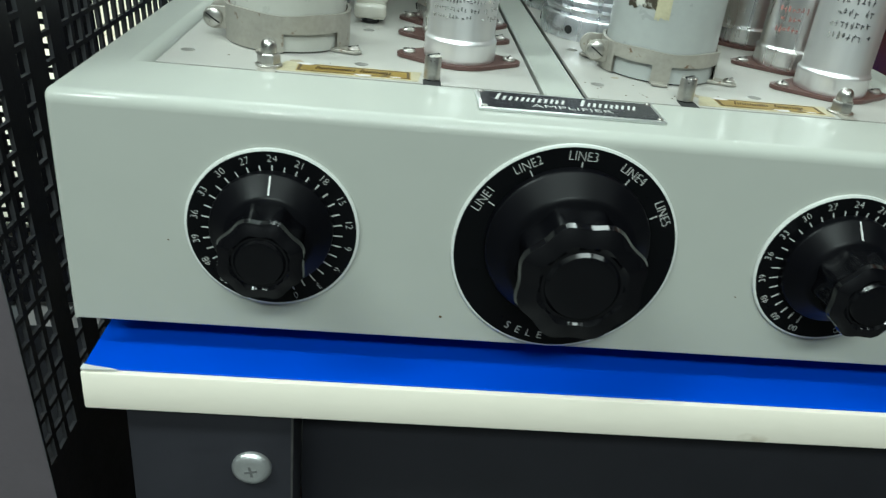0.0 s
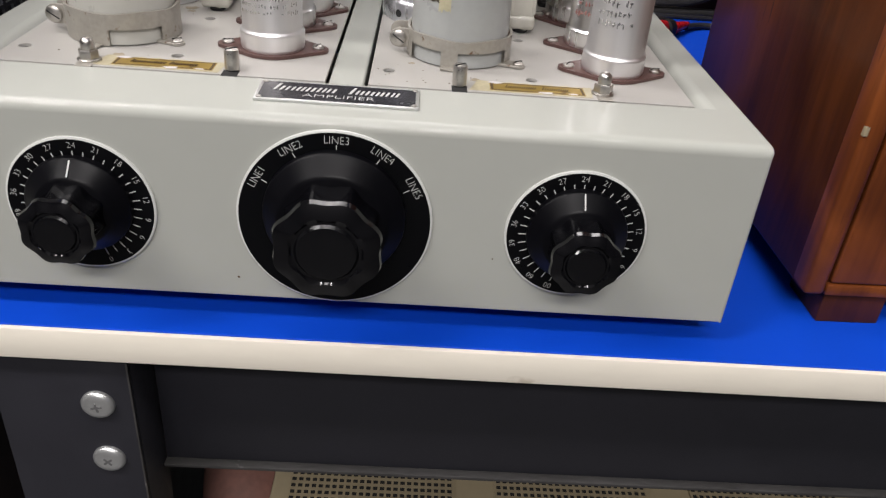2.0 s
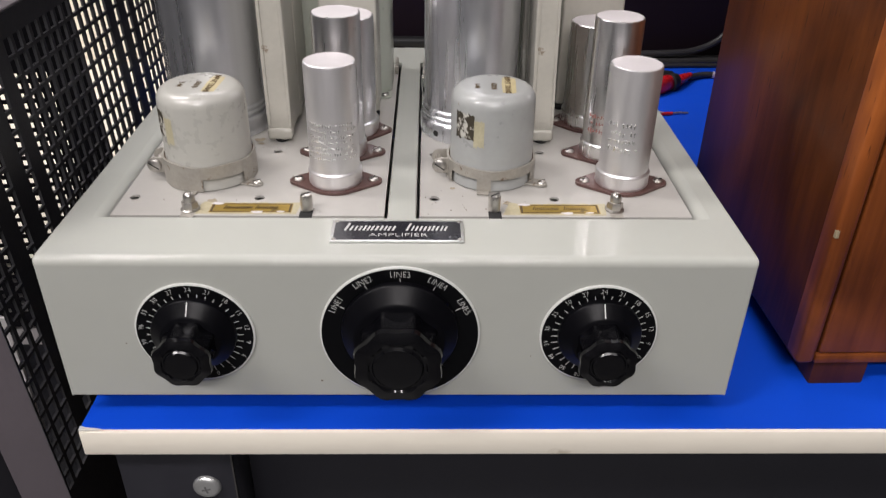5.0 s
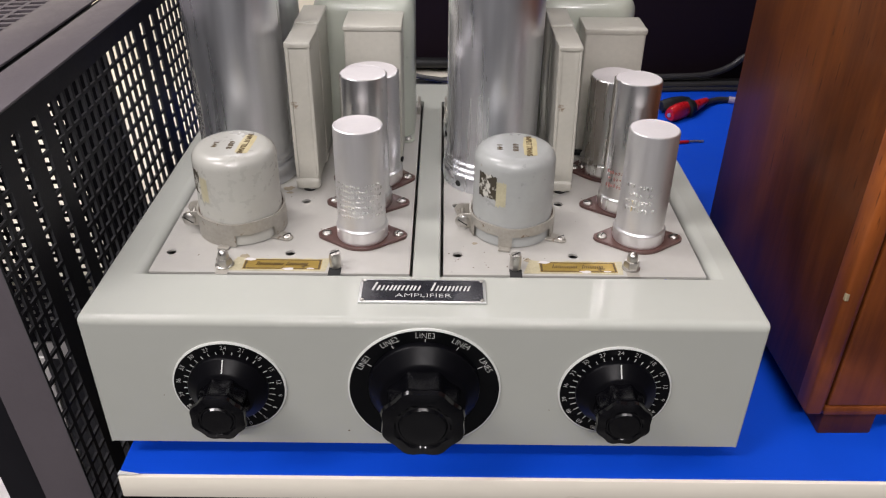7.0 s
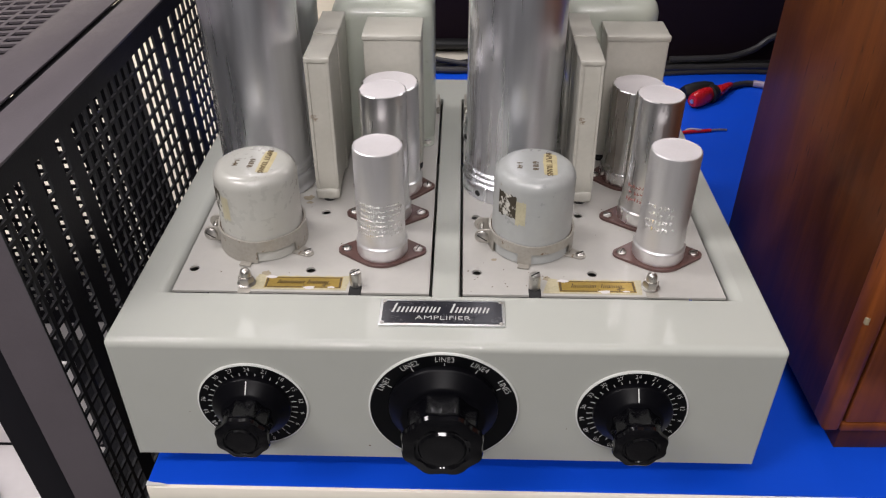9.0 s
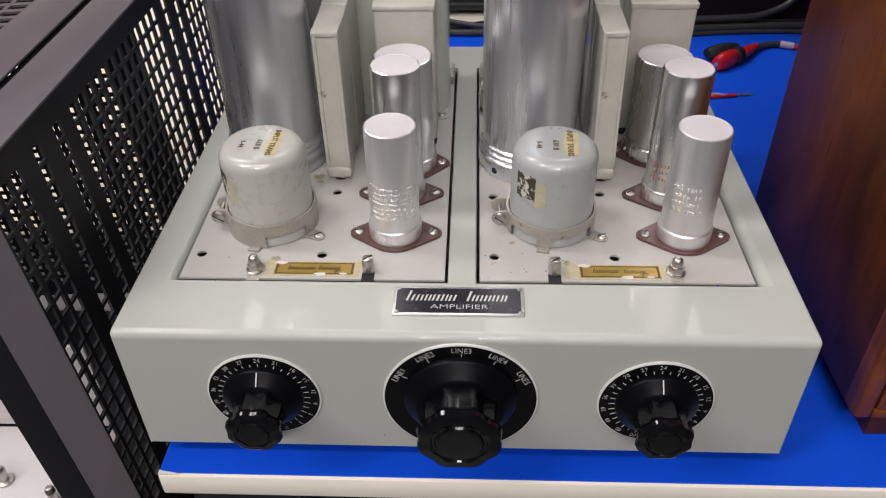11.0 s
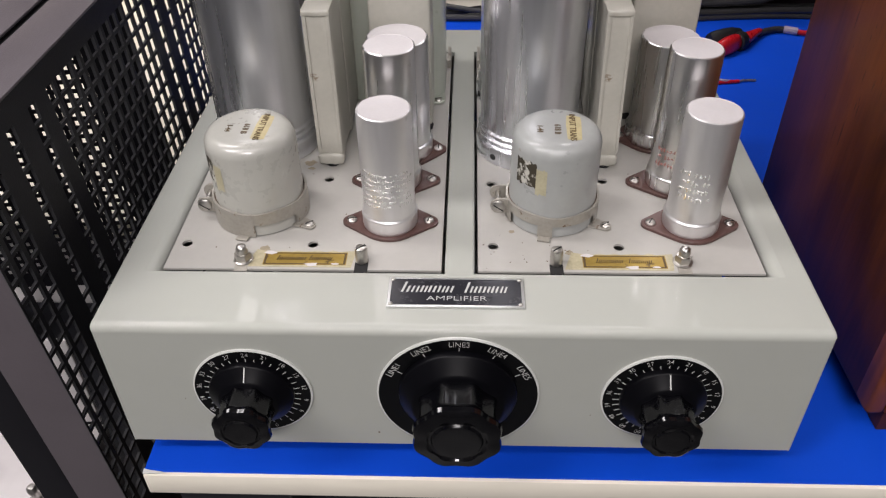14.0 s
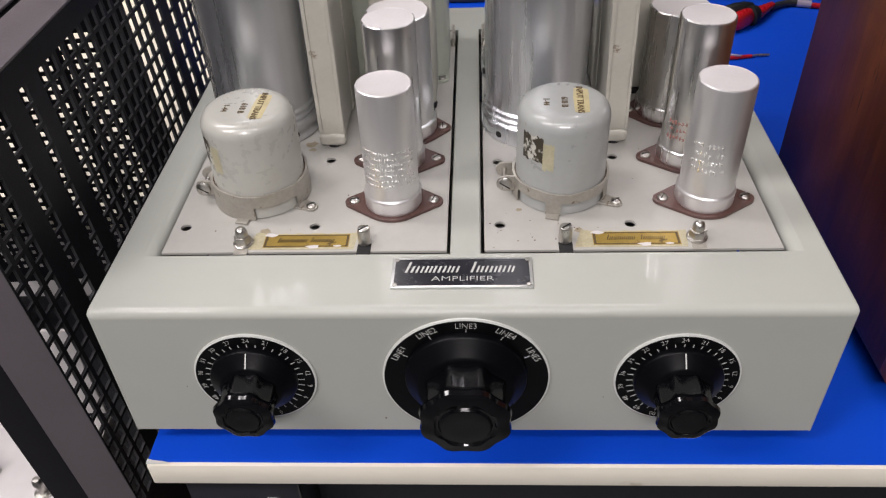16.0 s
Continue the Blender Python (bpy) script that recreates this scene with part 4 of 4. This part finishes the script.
def knob(x, z, r_skirt, r_body, front, mark, label):
    """A bakelite knob: sloping skirt, fluted grip with a dished end."""
    e, g, R = front, front * 0.345, r_body
    c = e * 0.37   # how far the cone comes forward
    ob = part("knob", lathe([(0, c - 0.002), (R * 0.94, c - 0.001),
                             (R * 0.945, c), (R * 0.872, e * 0.68), (R * 0.89, e * 0.75), (R * 0.985, e * 0.82), (R * 1.02, e * 0.87), (R * 0.99, e * 0.935), (R * 0.88, e * 0.965),
                             (R * 0.70, e * 0.985), (R * 0.62, e * 0.962), (R * 0.57, e * 0.962), (R * 0.52, e * 0.995), (R * 0.46, e), (R * 0.2, e - 0.0002), (0, e - 0.0002)],
                            192, 8, 0.042, (1, 2, 3, 4), (5, 6, 7, 8, 9)), BAKELITE, amp, label, at=(x, 0, z), turn=FACE, sharp=28)
    part("skirt", lathe([(0, 0.0015), (r_skirt, 0.0015), (r_skirt, 0.0043), (r_skirt * 0.993, 0.0050), (r_skirt * 0.975, 0.0053), (R * 1.06, c - 0.0010), (R * 0.98, c + 0.0001), (0, c + 0.0003)], 96), SKIRT, ob, "satin black conical skirt", at=(x, 0, z), turn=FACE, sharp=50)
    if mark:
        w = 0.00028
        bm = bmesh.new()
        f = (0.975 - 0.74) * r_skirt / (0.975 * r_skirt - 1.06 * R)
        lo, hi = (r_skirt * 0.74, 0.0054 + f * (c - 0.0055)), (r_skirt * 0.972, 0.0054)
        v = [bm.verts.new((sx * w, rr, h + 0.0001)) for rr, h in (lo, hi) for sx in (-1, 1)]
        bm.faces.new((v[0], v[1], v[3], v[2]))
        got = bmesh.ops.extrude_face_region(bm, geom=bm.faces[:])
        bmesh.ops.translate(bm, verts=[g for g in got["geom"] if isinstance(g, bmesh.types.BMVert)], vec=(0, 0, -0.0006))
        part("pointer", bm, PRINT, ob, "fine white pointer line", at=(x, 0, z), turn=FACE)
    return ob


NUMBERS = ("00", "60", "48", "39", "36", "33", "30", "27", "24", "21", "18", "15", "12", "9", "6", "3", "0")
STEP = 20.2
for cx, zc, word in ((-0.1085, 0.8538, "volume_dial"), (0.1063, 0.8532, "volume_dial")):
    d = dial(cx, zc, 0.0316, word)
    for k, text in enumerate(NUMBERS):
        part("number", letters(text, 0.0038, 0.00008, thin=-0.026), PRINT, d, at=(cx, 0, zc), turn=round_place(cx, zc, 0.0280, (k - 8) * STEP))
    for k in range(2 * len(NUMBERS) - 1):
        long = 0.0034
        part("tick", box(-0.00020, 0.00020, -long / 2, long / 2, -0.00003, 0.00012), PRINT, d, at=(cx, 0, zc), turn=round_place(cx, zc, 0.0238, (k / 2 - 8) * STEP))
    knob(cx, zc + 0.0015, 0.0222, 0.0152, 0.0300, True, "fluted black bakelite volume knob with a pointer")
zc = 0.8532
d = dial(0.0, zc, 0.0427, "selector_dial")
for k in range(5):
    a = (k - 2) * 30.1 + 0.9
    part("writing", letters("LINE%d" % (k + 1), 0.0051, 0.00008, wide=0.86, thin=-0.022), PRINT, d, at=(0, 0, zc), turn=round_place(0, zc, 0.0383, a))
    part("tick", box(-0.00018, 0.00018, -0.0014, 0.0014, -0.00003, 0.00012), PRINT, d, at=(0, 0, zc), turn=round_place(0, zc, 0.0348, a))
for k, ch in enumerate("SELE"):
    a = 180 + 27.0 - k * 7.0
    part("writing", letters(ch, 0.0046, 0.00008), PRINT, d, at=(0, 0, zc), turn=round_place(0, zc, 0.0378, a) @ pose(0, 0, 0, 0, 0, 180))
knob(0.0, zc + 0.0035, 0.0308, 0.0229, 0.0346, False, "large fluted black bakelite selector knob")

# ---- the wooden cabinet beside it ----
WX, WY, WZ = 0.2338, 0.0252, 0.8118
cab = tagged(base("wooden_cabinet", (WX, WY, TOP)), "varnished mahogany loudspeaker cabinet on short wooden feet", "cabinet")
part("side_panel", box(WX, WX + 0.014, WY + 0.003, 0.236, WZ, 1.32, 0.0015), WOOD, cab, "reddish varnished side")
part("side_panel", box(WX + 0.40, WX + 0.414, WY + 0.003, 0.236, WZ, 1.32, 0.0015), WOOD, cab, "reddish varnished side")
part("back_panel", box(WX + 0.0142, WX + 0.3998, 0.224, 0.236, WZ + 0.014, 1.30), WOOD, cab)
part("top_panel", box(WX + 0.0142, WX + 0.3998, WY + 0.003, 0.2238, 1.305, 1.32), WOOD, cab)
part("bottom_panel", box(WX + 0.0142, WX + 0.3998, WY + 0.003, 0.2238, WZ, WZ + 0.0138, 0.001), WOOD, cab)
bm = box(WX - 0.0002, WX + 0.0107, WY - 0.0002, WY + 0.016, WZ - 0.0002, 1.3202, 0.0028, 3)
part("front_stile", bm, WOODLIT, cab, "rounded corner moulding with a dent")
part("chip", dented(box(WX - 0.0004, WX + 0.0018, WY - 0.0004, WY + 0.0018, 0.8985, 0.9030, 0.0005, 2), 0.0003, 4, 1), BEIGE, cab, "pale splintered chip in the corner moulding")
part("front_panel", box(WX + 0.0122, WX + 0.413, WY + 0.0006, WY + 0.014, WZ + 0.0070, 1.318, 0.0016, 3), WOODLIT, cab, "grained mahogany front")
part("front_rail", box(WX + 0.0109, WX + 0.414, WY + 0.0002, WY + 0.015, WZ - 0.0001, WZ + 0.0064, 0.0012, 2), WOODLIT, cab, "low rail under the front")
for fx in (WX + 0.0127, WX + 0.36):
    for fy in (WY + 0.0025, 0.195):
        part("foot", box(fx, fx + 0.0335, fy, fy + 0.034, TOP, WZ - 0.0003, 0.0010), WOOD, cab, "short square wooden foot")
cab.matrix_basis = pose(WX, WY, TOP, 0, 0, 1.1)  # it stands a little askew

# ---- the perforated cage cover beside the bench ----
cage = tagged(base("cage_cover", (-0.209, 0.0, 0.83), (0, -3.3, 0)), "black perforated steel equipment cover, slightly tilted", "cover")
H_TOP, H_LOW, C_DEPTH, C_WIDE = 0.1656, -0.30, 0.46, 0.40
COLS = [0.0042, 0.0157, 0.0272, 0.0510, 0.0754] + [0.0972 + 0.01155 * k for k in range(13)] + [0.2570, 0.2795] + [0.2985 + 0.0114 * k for k in range(8)] + [0.3985, 0.4215, 0.4445]
ROWS_P = [0.1473 - 0.01205 * k for k in range(21)]
SIDE = Matrix(((0, 0, 1, 0), (1, 0, 0, 0), (0, 1, 0, 0), (0, 0, 0, 1)))  # u to y, v to z, w to x
part("side_panel", perforated(COLS, ROWS_P, 0.0082, 0.0098, 0.0018, 0.0018, C_DEPTH, H_LOW, H_TOP - 0.0002), (CAGE, LITEDGE), cage, "black perforated sheet", turn=SIDE, sharp=20)
part("side_panel", perforated(COLS, ROWS_P, 0.0082, 0.0098, 0.0018, 0.0018, C_DEPTH, H_LOW, H_TOP - 0.0002), (CAGE, LITEDGE), cage, "black perforated sheet", turn=Matrix.Translation((-C_WIDE, 0, 0)) @ SIDE, sharp=20)
BACKCOLS = [-C_WIDE + 0.014 + 0.0102 * k for k in range(22)]
part("back_panel", perforated(BACKCOLS, [0.016 - 0.0108 * k for k in range(28)], 0.0056, 0.0062, 0.0016, -C_WIDE + 0.002, -0.126, H_LOW, H_TOP - 0.002), CAGE, cage, "black perforated back sheet", turn=Matrix.Translation((0, C_DEPTH, 0)) @ FACE, sharp=20)
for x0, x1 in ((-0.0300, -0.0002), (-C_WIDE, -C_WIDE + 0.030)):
    part("front_post", box(x0, x1, 0.0, 0.0016, H_LOW - 0.05, H_TOP, 0.0005), CAGELIT, cage, "flat front post, coloured lighter as lit")
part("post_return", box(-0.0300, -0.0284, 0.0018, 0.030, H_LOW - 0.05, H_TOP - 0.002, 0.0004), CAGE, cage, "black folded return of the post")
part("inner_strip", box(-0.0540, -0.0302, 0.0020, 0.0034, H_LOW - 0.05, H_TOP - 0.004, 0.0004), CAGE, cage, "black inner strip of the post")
part("top_flange", box(-0.0300, 0.0004, 0.0, C_DEPTH, H_TOP, H_TOP + 0.0016, 0.0006), CAGELIT, cage, "folded top edge, coloured lighter as lit")
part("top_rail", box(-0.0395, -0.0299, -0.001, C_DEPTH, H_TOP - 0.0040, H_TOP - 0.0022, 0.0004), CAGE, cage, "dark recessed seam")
part("top_border", box(-0.0715, -0.0370, 0.0, C_DEPTH, H_TOP - 0.0006, H_TOP + 0.0012, 0.0006), CAGELIT, cage, "lid border, coloured lighter as lit")
TCOLS = [-0.0800 - 0.0160 * k for k in range(20)]
TROWS = [0.012 + 0.0118 * k for k in range(37)]
part("lid_grille", perforated(TCOLS, TROWS, 0.0128, 0.0072, 0.0016, -C_WIDE, -0.0717, 0.001, C_DEPTH), CAGELIT, cage, "slotted lid, coloured lighter as lit", turn=Matrix.Translation((0, 0, H_TOP + 0.0008)), sharp=20)

# what the cover shelters: a pale chassis with chrome posts
inner = tagged(base("covered_equipment", (-0.42, 0.0, 0.50)), "pale grey equipment chassis with chrome posts under the cover", "equipment")
part("chassis", box(-0.575, -0.258, 0.010, 0.0855, 0.50, 0.715, 0.002), PALE, inner, "pale grey painted chassis")
part("front_panel", box(-0.575, -0.262, 0.0860, 0.0890, 0.7155, 0.80, 0.001), PALE, inner, "pale grey upright panel")
for x, y in ((-0.2805, 0.021), (-0.323, 0.036)):
    post = part("chrome_post", lathe([(0.0058, 0), (0.0058, 0.0016), (0.0030, 0.0022), (0.0028, 0.0095), (0.0036, 0.0105), (0.0036, 0.0135), (0.0024, 0.0155), (0, 0.016)], 24), STEEL, inner, "small chrome terminal post", at=(x, y, 0.7152))
stand = tagged(part("stand", box(-0.62, -0.215, -0.02, 0.445, 0.0, 0.4995, 0.004), BLACKSTEEL), "black stand carrying the covered equipment", "stand")

pale_box = tagged(base("cream_cabinet", (-0.65, 0.92, 0.0)), "low cream painted cabinet with an upright back behind the perforated cover", "cabinet")
part("body", box(-1.15, -0.225, 0.485, 1.249, 0.0, 0.5775, 0.004), PALE, pale_box, "pale grey painted body")
part("top", box(-1.16, -0.222, 0.475, 1.249, 0.578, 0.600, 0.003), CREAM, pale_box, "cream laminated top")
part("upright_back", box(-1.15, -0.225, 1.25, 1.30, 0.0, 1.25, 0.004), CREAM, pale_box, "cream painted upright back")
for x in (-0.46, -0.70, -0.94):
    part("door_seam", box(x - 0.003, x + 0.003, 0.4840, 0.4847, 0.05, 0.56), GREYBOX, pale_box, "dark seam between cabinet doors")

# ---- behind and under ----
back = tagged(part("dark_cabinet", box(-0.14, 1.2, 0.700, 0.738, 0.7935, 1.06, 0.004), DARKBOX), "very dark maroon lacquered panel standing at the bench's back", "panel")
part("plinth", box(0.045, 1.2, 0.664, 0.6995, 0.7935, 1.02, 0.004), DARKBOX, back, "very dark lower front")
part("foot_bar", box(-0.14, 0.0445, 0.684, 0.6995, 0.800, 0.812, 0.005, 3), RUBBER, back, "black rounded bottom bar")


def cable(points, r, label, mat=RUBBER):
    return tagged(part("cable", sweep(points, r), mat), label, "cable", "cables on the bench")


cable([(-0.12, 0.632, 0.7985), (0.0, 0.622, 0.7985), (0.10, 0.634, 0.7985), (0.24, 0.634, 0.7985), (0.32, 0.639, 0.7985), (0.40, 0.644, 0.7985), (0.56, 0.640, 0.7985)], 0.0042, "thick dark grey cable lying along the mat's back edge", GREYRUBBER)
cable([(-0.12, 0.655, 0.7982), (-0.02, 0.640, 0.7982), (0.03, 0.652, 0.7982), (0.14, 0.650, 0.7982), (0.30, 0.653, 0.7982), (0.40, 0.6565, 0.7982), (0.56, 0.655, 0.7982)], 0.0036, "black cable crossing the bench back")
cable([(-0.07, 0.660, 0.835), (-0.035, 0.640, 0.8105), (0.0, 0.628, 0.8065), (0.03, 0.622, 0.8055), (0.10, 0.615, 0.7985), (0.20, 0.618, 0.7975)], 0.0030, "black cable looping over the others", GREYRUBBER)
cable([(0.27, 0.645, 0.806), (0.335, 0.647, 0.808), (0.36, 0.6505, 0.812), (0.378, 0.652, 0.820), (0.396, 0.654, 0.833), (0.44, 0.656, 0.85)], 0.0040, "shiny grey cable rising beside the wooden cabinet", GREYRUBBER)
cable([(0.20, 0.606, 0.7968), (0.28, 0.624, 0.7968), (0.38, 0.630, 0.7968), (0.50, 0.620, 0.7968)], 0.0027, "thin black cable on the blue mat", GREYRUBBER)

# a red clip with a black boot, and a bare red wire end
clip = tagged(base("test_clip", (0.287, 0.540, TOP)), "red and black insulated test clip lying on the mat", "clip")


def lump(profile, seed):
    """A turned shape, knocked out of round."""
    rng = random.Random(seed)
    wob = [rng.uniform(-0.10, 0.10) for _ in range(3)]
    return lathe(profile, 28, ring=lambda a: 1 + wob[0] * math.cos(2 * a) + wob[1] * math.cos(3 * a + 1) + wob[2] * math.sin(a))


part("red_boot", lump([(0.0020, 0.0012), (0.0026, 0), (0.0062, 0.0003), (0.0082, 0.003), (0.0092, 0.014), (0.0088, 0.026), (0.0070, 0.034), (0, 0.036)], 1), RED, clip, "glossy red boot", at=(0.271, 0.526, TOP + 0.0092), turn=pose(0, 0, 0, 90, 0, 130))
part("tip", lathe([(0, 0), (0.0024, 0.0), (0.0024, 0.004), (0, 0.004)], 14), ZINC, clip, "bright metal tip", at=(0.2700, 0.5252, TOP + 0.0092), turn=pose(0, 0, 0, 90, 0, 130))
part("black_boot", lump([(0, 0), (0.006, 0.001), (0.0085, 0.006), (0.0100, 0.018), (0.0094, 0.030), (0.0065, 0.040), (0, 0.042)], 2), RUBBER, clip, "black boot", at=(0.266, 0.552, TOP + 0.0100), turn=pose(0, 0, 0, 90, 0, 112))
part("collar", lump([(0.0070, 0), (0.0098, 0.001), (0.0102, 0.006), (0.0090, 0.010), (0.0060, 0.011)], 3), RUBBER, clip, "black collar", at=(0.295, 0.5445, TOP + 0.0096), turn=pose(0, 0, 0, 90, 0, 128))
part("band", lathe([(0.0052, 0), (0.0064, 0.0005), (0.0064, 0.003), (0.0052, 0.0035)], 24), RIM, clip, "white ring", at=(0.3035, 0.5520, TOP + 0.0088), turn=pose(0, 0, 0, 90, 0, 132))
part("red_tail", lump([(0, 0), (0.0068, 0.0005), (0.0064, 0.008), (0.0050, 0.020), (0.0034, 0.033), (0, 0.0332)], 4), RED, clip, "red tapered sleeve", at=(0.306, 0.5545, TOP + 0.0076), turn=pose(0, 0, 0, 90, 0, 136))
part("lead", sweep([(0.327, 0.576, TOP + 0.0048), (0.338, 0.585, TOP + 0.0044), (0.350, 0.590, TOP + 0.0042), (0.361, 0.590, TOP + 0.0040)], 0.0036), GREYRUBBER, clip, "dark grey lead")
part("lead_end", sweep([(0.360, 0.590, TOP + 0.0042), (0.366, 0.588, TOP + 0.0042), (0.374, 0.585, TOP + 0.0040)], 0.0042), MAUVE, clip, "mauve grey sleeve")
part("lead_tail", sweep([(0.373, 0.5852, TOP + 0.0034), (0.40, 0.578, TOP + 0.0032), (0.45, 0.572, TOP + 0.0032)], 0.0030), RED, clip, "red end of the lead")
wire = tagged(base("red_wire", (0.260, 0.463, TOP)), "thin red wire with a stripped bright end", "wire")
part("insulation", sweep([(0.222, 0.452, TOP + 0.0020), (0.244, 0.4605, TOP + 0.0020), (0.257, 0.4645, TOP + 0.0020), (0.279, 0.468, TOP + 0.0020)], 0.0019), RED, wire, "red insulation")
part("twist", sweep([(0.250, 0.4645, TOP + 0.0024), (0.256, 0.4665, TOP + 0.0042), (0.264, 0.4655, TOP + 0.0040), (0.270, 0.4675, TOP + 0.0024)], 0.0013), MAUVE, wire, "greyish twist of sleeve")
part("bare_end", sweep([(0.278, 0.468, TOP + 0.0020), (0.287, 0.470, TOP + 0.0020), (0.297, 0.471, TOP + 0.0014)], 0.0012), COPPER, wire, "bare tinned strands")

# a beige case with a drilled lid on the lower shelf, and a brown bundle
case = tagged(base("beige_case", (0.15, 0.30, 0.318)), "beige metal case with a drilled ventilated lid on the lower shelf", "case")
part("body", box(-0.060, 0.60, 0.075, 0.55, 0.318, 0.5485, 0.003), BEIGE, case, "beige painted body")
for u0, u1 in ((-0.046, 0.080), (0.112, 0.236), (0.268, 0.392)):
    n = int((u1 - u0) / 0.0052)
    part("vent_panel", perforated([u0 + 0.0052 * (k + 0.5) for k in range(n)], [0.084 + 0.0062 * k for k in range(16)], 0.0034, 0.0040, 0.001, u0 - 0.001, u1 + 0.001, 0.078, 0.184), BEIGE, case, "drilled vent panel", turn=Matrix.Translation((0, 0, 0.5505)), sharp=20)
    part("vent_well", box(u0, u1, 0.080, 0.182, 0.5486, 0.5490), DARKHOLE, case, "dark space under the vent")
roll = tagged(part("roll", sweep([(-0.115, 0.10, 0.352), (-0.10, 0.12, 0.42), (-0.085, 0.13, 0.50), (-0.095, 0.20, 0.50), (-0.10, 0.30, 0.352)], 0.034, 14), CARDBOARD), "reddish brown wrapped roll on the lower shelf", "roll")
